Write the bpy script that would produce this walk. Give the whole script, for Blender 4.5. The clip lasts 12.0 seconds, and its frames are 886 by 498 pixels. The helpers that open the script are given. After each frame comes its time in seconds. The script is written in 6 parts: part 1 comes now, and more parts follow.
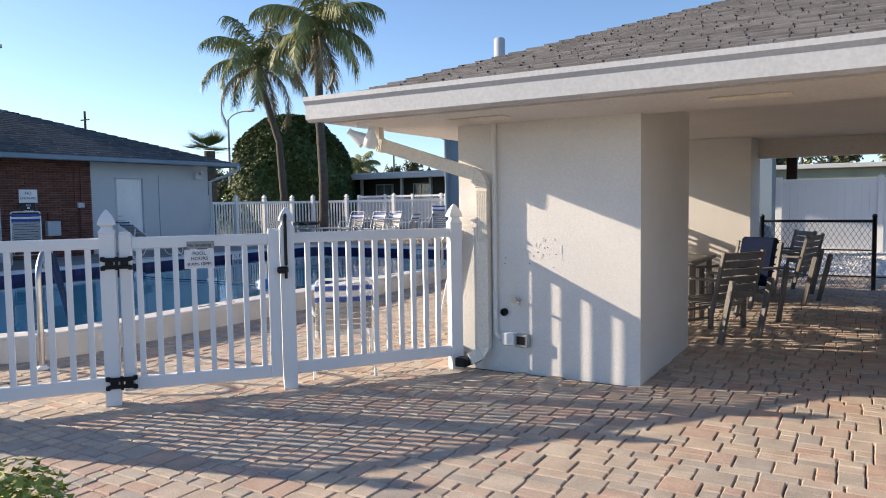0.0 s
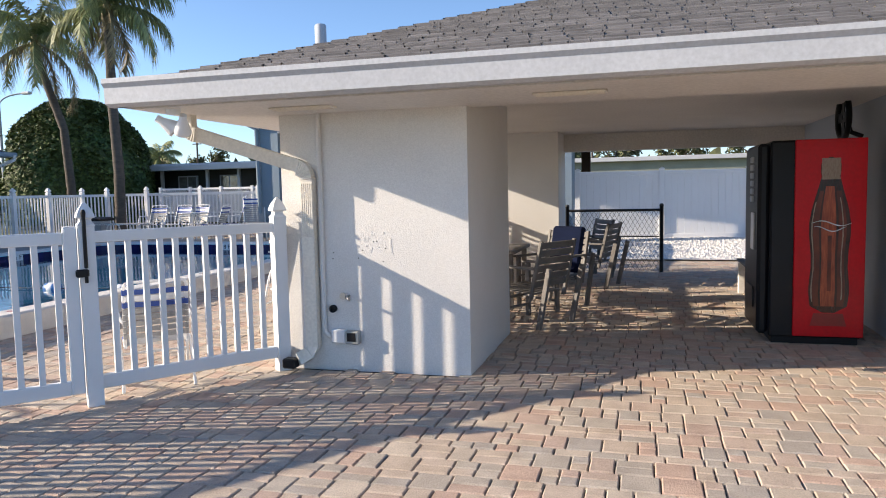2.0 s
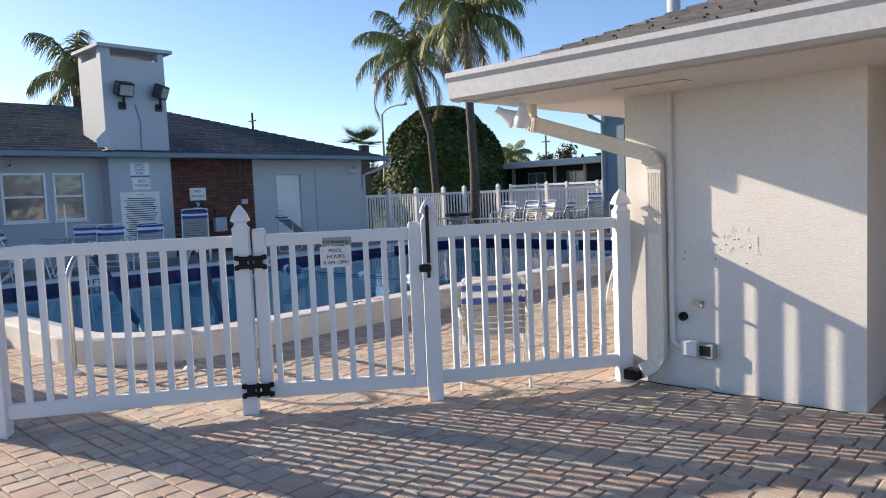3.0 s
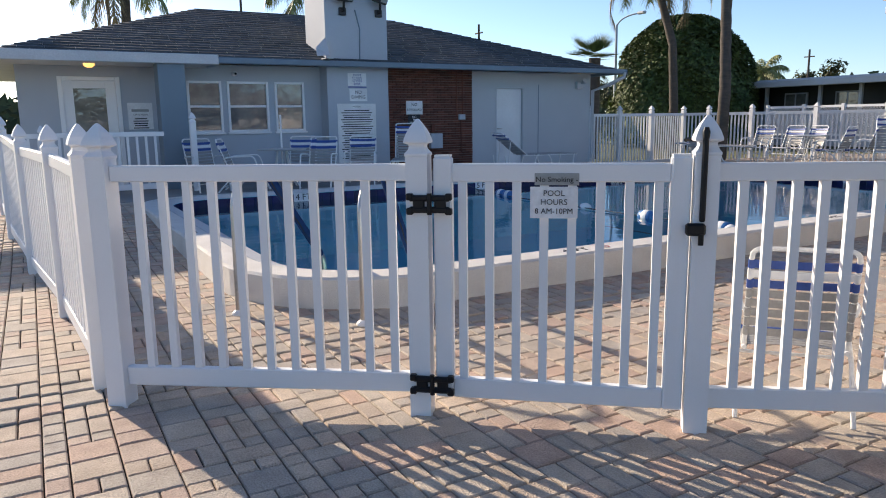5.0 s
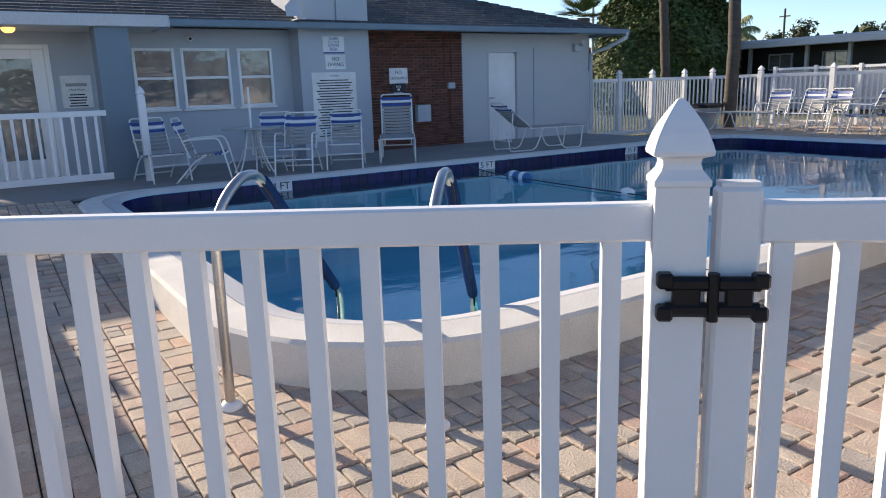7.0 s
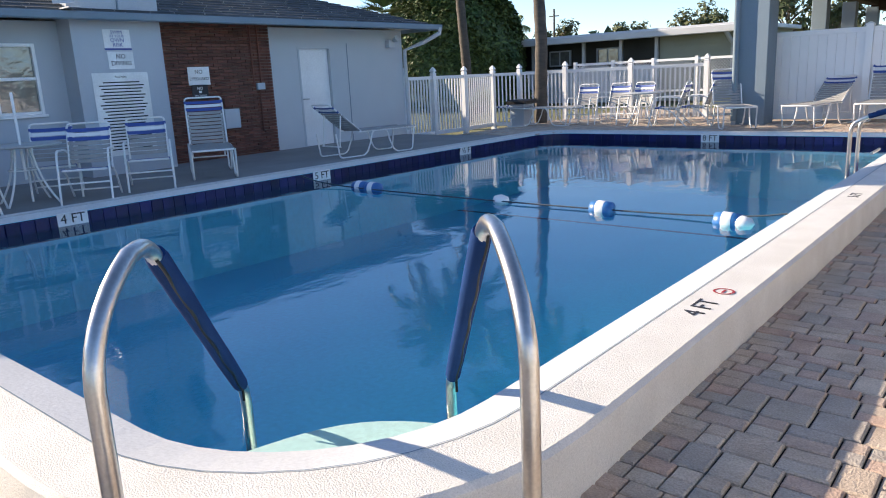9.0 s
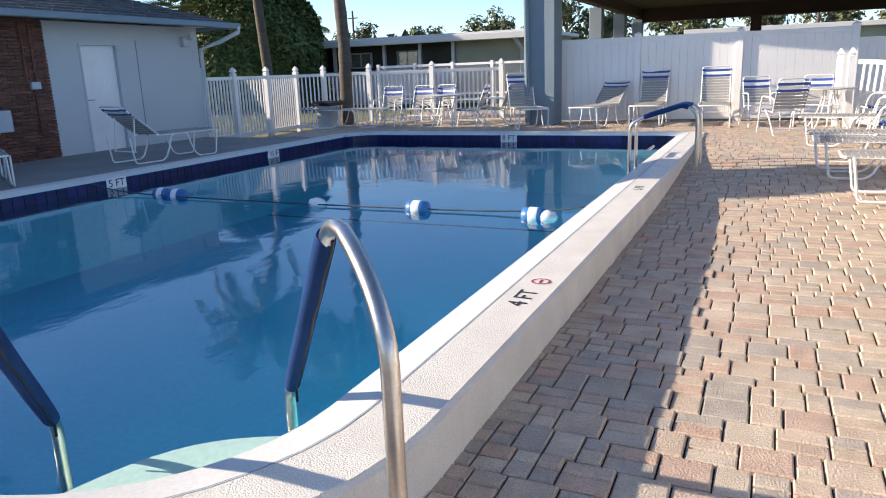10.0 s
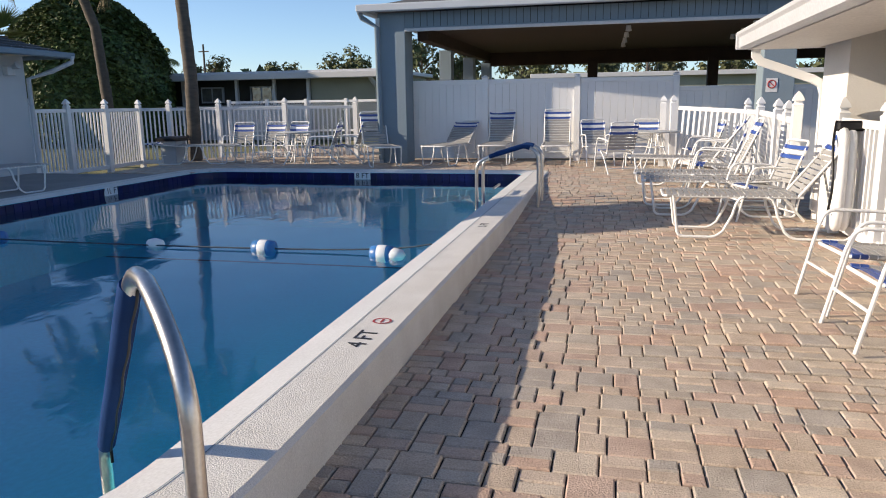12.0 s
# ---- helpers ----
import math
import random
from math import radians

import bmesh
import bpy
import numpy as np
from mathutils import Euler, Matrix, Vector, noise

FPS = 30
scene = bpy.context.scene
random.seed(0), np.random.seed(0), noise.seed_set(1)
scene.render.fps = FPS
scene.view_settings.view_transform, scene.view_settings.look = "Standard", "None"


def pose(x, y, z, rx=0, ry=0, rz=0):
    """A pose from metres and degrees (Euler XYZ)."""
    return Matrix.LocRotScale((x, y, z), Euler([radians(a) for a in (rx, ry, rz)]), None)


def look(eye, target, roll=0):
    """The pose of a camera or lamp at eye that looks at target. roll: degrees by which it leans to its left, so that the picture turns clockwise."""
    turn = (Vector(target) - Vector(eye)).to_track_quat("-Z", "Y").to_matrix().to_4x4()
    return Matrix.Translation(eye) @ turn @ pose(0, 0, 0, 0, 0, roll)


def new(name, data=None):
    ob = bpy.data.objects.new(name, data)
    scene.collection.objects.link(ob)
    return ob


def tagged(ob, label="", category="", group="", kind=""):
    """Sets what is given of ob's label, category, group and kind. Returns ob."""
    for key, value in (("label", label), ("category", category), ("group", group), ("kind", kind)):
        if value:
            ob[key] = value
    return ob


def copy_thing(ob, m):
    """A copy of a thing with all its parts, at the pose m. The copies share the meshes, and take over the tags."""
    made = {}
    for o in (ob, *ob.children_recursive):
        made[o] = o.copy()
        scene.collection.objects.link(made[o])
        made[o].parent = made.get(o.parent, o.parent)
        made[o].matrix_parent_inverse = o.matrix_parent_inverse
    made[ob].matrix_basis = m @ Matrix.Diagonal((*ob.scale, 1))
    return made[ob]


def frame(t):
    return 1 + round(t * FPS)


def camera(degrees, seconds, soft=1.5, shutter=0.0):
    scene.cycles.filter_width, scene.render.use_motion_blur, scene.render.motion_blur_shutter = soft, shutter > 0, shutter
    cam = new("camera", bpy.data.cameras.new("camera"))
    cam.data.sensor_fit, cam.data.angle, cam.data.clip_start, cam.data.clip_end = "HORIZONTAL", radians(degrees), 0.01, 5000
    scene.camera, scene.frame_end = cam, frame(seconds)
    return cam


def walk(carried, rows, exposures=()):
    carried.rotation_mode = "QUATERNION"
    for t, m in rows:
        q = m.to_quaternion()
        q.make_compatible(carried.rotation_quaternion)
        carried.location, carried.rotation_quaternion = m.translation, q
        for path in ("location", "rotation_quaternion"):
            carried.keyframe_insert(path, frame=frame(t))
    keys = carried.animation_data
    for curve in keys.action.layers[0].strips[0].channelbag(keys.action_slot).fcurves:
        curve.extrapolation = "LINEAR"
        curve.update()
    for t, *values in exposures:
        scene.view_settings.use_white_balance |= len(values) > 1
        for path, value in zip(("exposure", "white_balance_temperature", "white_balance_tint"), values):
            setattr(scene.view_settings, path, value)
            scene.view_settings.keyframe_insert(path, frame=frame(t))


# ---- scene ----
cam = camera(63.4, 12.0, soft=1.0)
PATH = [
    (0, (0.531, 0.213, 1.433), (-0.49, 1.928, 1.301), -0.9),
    (0.5, (0.398, 0.356, 1.46), (-0.798, 1.955, 1.341), -2.0),
    (1, (0.235, 0.423, 1.423), (-0.774, 2.146, 1.309), -3.1),
    (1.5, (0.312, 0.436, 1.419), (-0.283, 2.342, 1.311), -1.8),
    (2, (0.347, 0.301, 1.443), (-0.197, 2.219, 1.279), -1.2),
    (2.5, (0.223, 0.444, 1.425), (-0.791, 2.156, 1.226), -2.4),
    (3, (0.087, 0.813, 1.418), (-1.272, 2.272, 1.27), -2.4),
    (3.5, (-0.033, 1.195, 1.399), (-1.585, 2.448, 1.248), -1.8),
    (5.5, (-1.762, 2.04, 1.407), (-3.482, 2.985, 1.025), -1.0),
    (6, (-2.239, 2.166, 1.432), (-3.945, 3.124, 1.021), -0.9),
    (6.5, (-2.786, 2.229, 1.444), (-4.469, 3.219, 1.012), -1.3),
    (6.6, (-2.891, 2.239, 1.445), (-4.567, 3.24, 1.011), -1.4),
    (8.3, (-4.517, 2.474, 1.457), (-5.969, 3.774, 1.008), -3.0),
    (8.5, (-4.65, 2.506, 1.471), (-6.056, 3.857, 1.02), -3.0),
    (9, (-4.9, 2.469, 1.47), (-6.156, 3.955, 1.007), -2.8),
    (9.5, (-5.032, 2.402, 1.463), (-6.088, 4.032, 0.987), -2.4),
    (10, (-4.993, 2.416, 1.478), (-5.802, 4.181, 0.997), -2.1),
    (10.5, (-4.916, 2.436, 1.491), (-5.454, 4.303, 1.02), -1.8),
    (11, (-4.831, 2.464, 1.496), (-5.126, 4.392, 1.056), -1.6),
    (11.5, (-4.833, 2.494, 1.494), (-5.013, 4.444, 1.089), -0.8),
    (12, (-4.875, 2.47, 1.496), (-5.326, 4.379, 1.103), -0.8),
]
walk(cam, [(t, look(eye, target, roll)) for t, eye, target, roll in PATH], [(0.0, 0.8, 6900, 12), (2.0, 0.88, 6700, 12), (3.5, 0.65, 6900, 13), (6.5, 0.75, 6900, 13), (8.5, 1.13, 6900, 12), (9.5, 1.2, 6900, 12), (10.5, 0.78, 6900, 12), (11.5, 0.42, 6900, 12), (12.0, 0.5, 6900, 12)])

# ---- world and sun ----
SUN = Vector((-0.904, -0.257, 0.342)).normalized()
world = bpy.data.worlds.new("world")
scene.world = world
world.use_nodes = True
wn = world.node_tree.nodes
sky = wn.new("ShaderNodeTexSky")
sky.sky_type = "NISHITA"
sky.sun_disc = False
sky.sun_elevation = math.asin(SUN.z)
sky.sun_rotation = math.atan2(SUN.x, SUN.y)
sky.air_density, sky.dust_density, sky.ozone_density = 0.75, 0.35, 3.6
wn["Background"].inputs["Strength"].default_value = 0.135
world.node_tree.links.new(sky.outputs[0], wn["Background"].inputs["Color"])
sun = new("sun", bpy.data.lights.new("sun", "SUN"))
sun.data.energy, sun.data.angle, sun.data.color = 5.0, radians(0.55), (1.0, 0.87, 0.70)
sun.matrix_world = look(SUN * 50, (0, 0, 0))


# ---- materials ----
def mat(name, c1, c2=None, rough=0.6, scale=3.0, fine=60.0, bump=0.15, metal=0.0, rnd=0.0, island=False, dirt=0.0, spec=0.5, stretch=(1, 1, 1), grain=0.1):
    """A surface with a coarse and a fine variation of colour, fine relief, and a little stain."""
    m = bpy.data.materials.new(name)
    m.use_nodes = True
    n, l = m.node_tree.nodes, m.node_tree.links
    p = n["Principled BSDF"]
    c2 = c2 or tuple(0.8 * c for c in c1)
    geo = n.new("ShaderNodeNewGeometry")
    mp = n.new("ShaderNodeMapping")
    mp.inputs["Scale"].default_value = stretch
    l.new(geo.outputs["Position"], mp.inputs["Vector"])
    a, b = n.new("ShaderNodeTexNoise"), n.new("ShaderNodeTexNoise")
    for k, s, d in ((a, scale, 5), (b, fine, 3)):
        k.inputs["Scale"].default_value, k.inputs["Detail"].default_value = s, d
        l.new(mp.outputs[0], k.inputs["Vector"])
    ramp = n.new("ShaderNodeMapRange")
    ramp.inputs[1].default_value, ramp.inputs[2].default_value = 0.3, 0.7
    l.new(a.outputs[0], ramp.inputs[0])
    mix = n.new("ShaderNodeMix")
    mix.data_type = "RGBA"
    mix.inputs[6].default_value, mix.inputs[7].default_value = (*c1, 1), (*c2, 1)
    l.new(ramp.outputs[0], mix.inputs[0])
    hsv = n.new("ShaderNodeHueSaturation")
    l.new(mix.outputs[2], hsv.inputs["Color"])
    val = n.new("ShaderNodeMapRange")
    val.inputs[1].default_value, val.inputs[2].default_value = 0.25, 0.75
    val.inputs[3].default_value, val.inputs[4].default_value = 1 - grain, 1 + grain
    l.new(b.outputs[0], val.inputs[0])
    if rnd:
        add = n.new("ShaderNodeMath")
        add.operation = "MULTIPLY_ADD"
        if island:
            src = geo.outputs["Random Per Island"]
        else:
            src = n.new("ShaderNodeObjectInfo").outputs["Random"]
        sub = n.new("ShaderNodeMapRange")
        sub.inputs[3].default_value, sub.inputs[4].default_value = 1 - rnd, 1 + rnd
        l.new(src, sub.inputs[0])
        mul = n.new("ShaderNodeMath")
        mul.operation = "MULTIPLY"
        l.new(val.outputs[0], mul.inputs[0])
        l.new(sub.outputs[0], mul.inputs[1])
        l.new(mul.outputs[0], hsv.inputs["Value"])
    else:
        l.new(val.outputs[0], hsv.inputs["Value"])
    l.new(hsv.outputs[0], p.inputs["Base Color"])
    p.inputs["Roughness"].default_value, p.inputs["Metallic"].default_value = rough, metal
    p.inputs["Specular IOR Level"].default_value = spec
    if bump:
        bp = n.new("ShaderNodeBump")
        bp.inputs["Strength"].default_value, bp.inputs["Distance"].default_value = bump, 0.01
        l.new(b.outputs[0], bp.inputs["Height"])
        l.new(bp.outputs[0], p.inputs["Normal"])
    return m


def palette_mat(name, colours, rough, bump, island):
    """Pieces that take one of several colours each, at random, with stains and grain."""
    m = mat(name, colours[0], None, rough, 7.0, 110, bump, grain=0.2)
    n, l = m.node_tree.nodes, m.node_tree.links
    mix = [k for k in n if k.bl_idname == "ShaderNodeMix"][0]
    ramp = n.new("ShaderNodeValToRGB")
    ramp.color_ramp.interpolation = "CONSTANT"
    while len(ramp.color_ramp.elements) < len(colours):
        ramp.color_ramp.elements.new(0.5)
    for i, c in enumerate(colours):
        ramp.color_ramp.elements[i].position, ramp.color_ramp.elements[i].color = i / len(colours), (*c, 1)
    if island:
        src = [k for k in n if k.bl_idname == "ShaderNodeNewGeometry"][0].outputs["Random Per Island"]
    else:
        src = n.new("ShaderNodeObjectInfo").outputs["Random"]
    l.new(src, ramp.inputs[0])
    dark = n.new("ShaderNodeMix")
    dark.data_type, dark.blend_type = "RGBA", "MULTIPLY"
    dark.inputs[0].default_value = 1.0
    dark.inputs[7].default_value = (0.76, 0.745, 0.73, 1)
    l.new(ramp.outputs[0], dark.inputs[6])
    l.new(ramp.outputs[0], mix.inputs[6])
    l.new(dark.outputs[2], mix.inputs[7])
    return m


def water_mat():
    m = bpy.data.materials.new("pool_water")
    m.use_nodes = True
    n, l = m.node_tree.nodes, m.node_tree.links
    n.remove(n["Principled BSDF"])
    geo, mp = n.new("ShaderNodeNewGeometry"), n.new("ShaderNodeMapping")
    mp.inputs["Scale"].default_value = (1.0, 0.55, 1)
    l.new(geo.outputs["Position"], mp.inputs["Vector"])
    a = n.new("ShaderNodeTexNoise")
    a.inputs["Scale"].default_value, a.inputs["Detail"].default_value = 2.2, 5
    l.new(mp.outputs[0], a.inputs["Vector"])
    bp = n.new("ShaderNodeBump")
    bp.inputs["Strength"].default_value, bp.inputs["Distance"].default_value = 0.11, 0.05
    l.new(a.outputs[0], bp.inputs["Height"])
    tr, gl, fr, mx = (n.new("ShaderNode" + k) for k in ("BsdfTransparent", "BsdfGlossy", "Fresnel", "MixShader"))
    tr.inputs[0].default_value = (0.86, 0.97, 0.99, 1)
    gl.inputs["Roughness"].default_value = 0.015
    fr.inputs["IOR"].default_value = 1.34
    for k in (gl, fr):
        l.new(bp.outputs[0], k.inputs["Normal"])
    l.new(fr.outputs[0], mx.inputs[0])
    l.new(tr.outputs[0], mx.inputs[1])
    l.new(gl.outputs[0], mx.inputs[2])
    l.new(mx.outputs[0], n["Material Output"].inputs["Surface"])
    return m


def glass_mat(name, tint, rough=0.02):
    m = bpy.data.materials.new(name)
    m.use_nodes = True
    p = m.node_tree.nodes["Principled BSDF"]
    p.inputs["Base Color"].default_value = (*tint, 1)
    p.inputs["Roughness"].default_value, p.inputs["Transmission Weight"].default_value, p.inputs["IOR"].default_value = rough, 1.0, 1.45
    return m


M_PVC = mat("white_vinyl", (0.80, 0.81, 0.82), (0.77, 0.775, 0.78), 0.35, 1.2, 160, 0.01, grain=0.015)
M_STUCCO = mat("white_stucco", (0.78, 0.76, 0.73), (0.70, 0.68, 0.65), 0.85, 1.2, 120, 0.35)
M_SOFFIT = mat("painted_soffit", (0.72, 0.69, 0.645), (0.66, 0.63, 0.59), 0.7, 1.5, 40, 0.08)
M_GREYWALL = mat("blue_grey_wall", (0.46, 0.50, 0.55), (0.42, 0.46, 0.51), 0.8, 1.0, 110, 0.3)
M_GREYPOST = mat("blue_grey_post", (0.20, 0.26, 0.31), (0.17, 0.23, 0.28), 0.75, 1.0, 110, 0.25)
M_WHITEWALL = mat("pale_wall", (0.50, 0.53, 0.56), (0.46, 0.49, 0.52), 0.8, 1.0, 110, 0.3)
M_DOORW = mat("white_door_paint", (0.84, 0.85, 0.86), None, 0.4, 1.0, 40, 0.03)
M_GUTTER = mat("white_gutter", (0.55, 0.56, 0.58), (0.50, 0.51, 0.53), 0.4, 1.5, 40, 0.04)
M_CREAM = mat("cream_downspout", (0.80, 0.75, 0.66), (0.74, 0.69, 0.60), 0.45, 2.0, 40, 0.04)
M_SHINGLE = mat("grey_shingle", (0.20, 0.19, 0.19), (0.14, 0.133, 0.133), 0.92, 6.0, 160, 0.5, rnd=0.22, island=True)
M_SHINGLE_D = mat("dark_shingle", (0.085, 0.095, 0.105), (0.055, 0.062, 0.07), 0.9, 4.0, 160, 0.5, rnd=0.25, island=True)
PAV = [(0.55, 0.445, 0.35), (0.575, 0.47, 0.38), (0.54, 0.42, 0.34), (0.475, 0.415, 0.35), (0.555, 0.40, 0.315), (0.59, 0.50, 0.405), (0.50, 0.435, 0.365), (0.565, 0.46, 0.365), (0.445, 0.395, 0.345), (0.53, 0.395, 0.32)]
M_PAVER = palette_mat("paver", PAV, 0.85, 0.8, False)
M_PAVERS = palette_mat("pavers", PAV, 0.85, 0.8, True)
M_SAND = mat("joint_sand", (0.055, 0.045, 0.038), (0.035, 0.03, 0.026), 0.95, 3, 200, 0.4)
M_DECK = mat("concrete_deck", (0.30, 0.29, 0.28), (0.24, 0.235, 0.23), 0.9, 1.4, 150, 0.3)
M_COPE = mat("coping_plaster", (0.74, 0.72, 0.68), (0.65, 0.625, 0.58), 0.9, 3.5, 150, 0.6, grain=0.12)
M_COPEG = mat("coping_grey", (0.58, 0.59, 0.60), (0.52, 0.53, 0.54), 0.55, 2.0, 60, 0.15)
M_TILE = mat("cobalt_tile", (0.012, 0.014, 0.10), (0.008, 0.012, 0.06), 0.3, 3, 30, 0.02, rnd=0.3, spec=0.3)
M_BASIN = mat("pool_plaster", (0.11, 0.62, 0.80), (0.085, 0.56, 0.75), 0.7, 0.8, 20, 0.05)
M_STEP = mat("pool_step", (0.55, 0.72, 0.70), (0.48, 0.66, 0.65), 0.7, 1.2, 40, 0.1)
M_WATER = water_mat()
M_STEEL = mat("brushed_steel", (0.60, 0.585, 0.56), (0.50, 0.48, 0.46), 0.28, 6, 80, 0.03, metal=1.0)
M_BLACK = mat("black_plastic", (0.012, 0.012, 0.014), None, 0.4, 4, 60, 0.05, spec=0.25)
M_DARKMETAL = mat("black_coated_metal", (0.02, 0.021, 0.022), None, 0.45, 4, 60, 0.05)
M_NAVY = mat("navy_fabric", (0.012, 0.045, 0.15), (0.009, 0.034, 0.115), 0.85, 6, 200, 0.2, spec=0.1)
M_BRICK = mat("red_brick", (0.17, 0.066, 0.046), (0.11, 0.045, 0.035), 0.9, 5, 120, 0.5, rnd=0.35)
M_MORTAR = mat("pale_mortar", (0.30, 0.25, 0.22), (0.22, 0.19, 0.17), 0.95, 4, 150, 0.4)
M_GRASS = mat("dry_lawn", (0.10, 0.12, 0.035), (0.16, 0.14, 0.06), 0.95, 0.35, 40, 0.6)
M_GRAVEL = mat("white_gravel", (0.72, 0.70, 0.67), (0.55, 0.53, 0.50), 0.95, 9, 45, 1.0)
M_DARKWOOD = mat("dark_ceiling_wood", (0.05, 0.028, 0.018), (0.035, 0.02, 0.014), 0.8, 3, 60, 0.2, stretch=(1, 8, 1))
M_WHITE = mat("white_enamel", (0.80, 0.81, 0.82), None, 0.35, 3, 40, 0.03)
M_INK = mat("black_ink", (0.02, 0.02, 0.025), None, 0.6, 3, 40, 0.0)
M_RED = mat("red_ink", (0.45, 0.02, 0.02), None, 0.5, 3, 40, 0.0)
M_BLUEINK = mat("blue_ink", (0.03, 0.07, 0.30), None, 0.5, 3, 40, 0.0)
M_GREYSIGN = mat("grey_sign", (0.34, 0.35, 0.34), None, 0.45, 3, 40, 0.02)


# ---- builders ----
class Shape:
    """Collects boxes, tubes, lathed and prism pieces into one mesh."""

    def __init__(self):
        self.v, self.f, self.s = [], [], []

    def add(self, verts, faces, smooth=False, m=None):
        o = len(self.v)
        self.v += [tuple(m @ Vector(p)) for p in verts] if m else [tuple(p) for p in verts]
        self.f += [tuple(i + o for i in f) for f in faces]
        self.s += [smooth] * len(faces)
        return self

    def box(self, x0, y0, z0, x1, y1, z1, m=None, c=0.0):
        if c <= 0:
            v = [(x, y, z) for z in (z0, z1) for y in (y0, y1) for x in (x0, x1)]
            return self.add(v, [(0, 2, 3, 1), (4, 5, 7, 6), (0, 1, 5, 4), (2, 6, 7, 3), (0, 4, 6, 2), (1, 3, 7, 5)], m=m)
        c = min(c, 0.45 * abs(x1 - x0), 0.45 * abs(y1 - y0), 0.45 * abs(z1 - z0))
        bm = bmesh.new()
        bmesh.ops.create_cube(bm, size=1.0)
        for w in bm.verts:
            w.co = ((x0 + x1) / 2 + w.co.x * (x1 - x0), (y0 + y1) / 2 + w.co.y * (y1 - y0), (z0 + z1) / 2 + w.co.z * (z1 - z0))
        bmesh.ops.bevel(bm, geom=bm.edges[:], offset=c, segments=1, affect="EDGES", profile=0.5)
        bm.verts.index_update()
        self.add([w.co[:] for w in bm.verts], [[w.index for w in f.verts] for f in bm.faces], m=m)
        bm.free()
        return self

    def tube(self, pts, r, n=8, m=None, closed=False, flat=1.0):
        pts = [Vector(p) for p in pts]
        k = len(pts)
        rings, up = [], None
        for i in range(k):
            a = pts[i - 1] if (i or closed) else pts[i]
            b = pts[(i + 1) % k] if (i < k - 1 or closed) else pts[i]
            d = (b - a).normalized()
            if up is None:
                up = Vector((0, 0, 1)) if abs(d.z) < 0.9 else Vector((1, 0, 0))
            s = d.cross(up).normalized()
            up = s.cross(d).normalized()
            rr = r[i] if isinstance(r, (list, tuple)) else r
            rings.append([pts[i] + (s * math.cos(q) + up * math.sin(q) * flat) * rr for q in (2 * math.pi * j / n for j in range(n))])
        v = [p for ring in rings for p in ring]
        f = []
        for i in range(k if closed else k - 1):
            o, e = i * n, ((i + 1) % k) * n
            f += [(o + j, o + (j + 1) % n, e + (j + 1) % n, e + j) for j in range(n)]
        self.add(v, f, True, m)
        if not closed:
            self.add(rings[0], [tuple(range(n))[::-1]], False, m)
            self.add(rings[-1], [tuple(range(n))], False, m)
        return self

    def prism(self, poly, z0, z1, m=None):
        n = len(poly)
        v = [(x, y, z0) for x, y in poly] + [(x, y, z1) for x, y in poly]
        f = [tuple(range(n))[::-1], tuple(range(n, 2 * n))] + [(i, (i + 1) % n, n + (i + 1) % n, n + i) for i in range(n)]
        return self.add(v, f, False, m)

    def lathe(self, prof, n=16, m=None, smooth=True):
        v = [(r * math.cos(2 * math.pi * j / n), r * math.sin(2 * math.pi * j / n), z) for r, z in prof for j in range(n)]
        f = [(i * n + j, i * n + (j + 1) % n, (i + 1) * n + (j + 1) % n, (i + 1) * n + j) for i in range(len(prof) - 1) for j in range(n)]
        self.add(v, f, smooth, m)
        self.add(v[:n], [tuple(range(n))[::-1]], False, m)
        return self.add(v[-n:], [tuple(range(n))], False, m)

    def square_lathe(self, prof, m=None):
        """Stacked squares of half-width r at height z."""
        v = [(a * r, b * r, z) for r, z in prof for a, b in ((-1, -1), (1, -1), (1, 1), (-1, 1))]
        k = len(prof)
        f = [(i * 4 + j, i * 4 + (j + 1) % 4, i * 4 + 4 + (j + 1) % 4, i * 4 + 4 + j) for i in range(k - 1) for j in range(4)]
        return self.add(v, f + [(3, 2, 1, 0), tuple(range(4 * k - 4, 4 * k))], False, m)

    def mesh(self, name, material):
        me = bpy.data.meshes.new(name)
        me.from_pydata(self.v, [], self.f)
        me.polygons.foreach_set("use_smooth", self.s)
        me.materials.append(material)
        me.validate()
        me.update()
        return me


def part(name, shape, material, parent=None, label=""):
    ob = new(name, shape.mesh(name, material) if isinstance(shape, Shape) else shape)
    if parent:
        ob.parent = parent
    return tagged(ob, label) if label else ob


def thing(name, label, category, group="", at=None, kind=""):
    ob = new(name)
    ob.empty_display_size = 0.2
    if at is not None:
        ob.matrix_basis = at
    return tagged(ob, label, category, group, kind)


def setting(name, shape, material, label=""):
    return tagged(part(name, shape, material), label, "", "", "structure")


def line_m(p, q, z=0.0):
    """A frame at p whose x runs to q; and the length."""
    d = Vector((q[0] - p[0], q[1] - p[1], 0))
    return Matrix.Translation((p[0], p[1], z)) @ Matrix.Rotation(math.atan2(d.y, d.x), 4, "Z"), d.length


def smooth(a, b, t):
    t = min(1, max(0, (t - a) / (b - a)))
    return t * t * (3 - 2 * t)


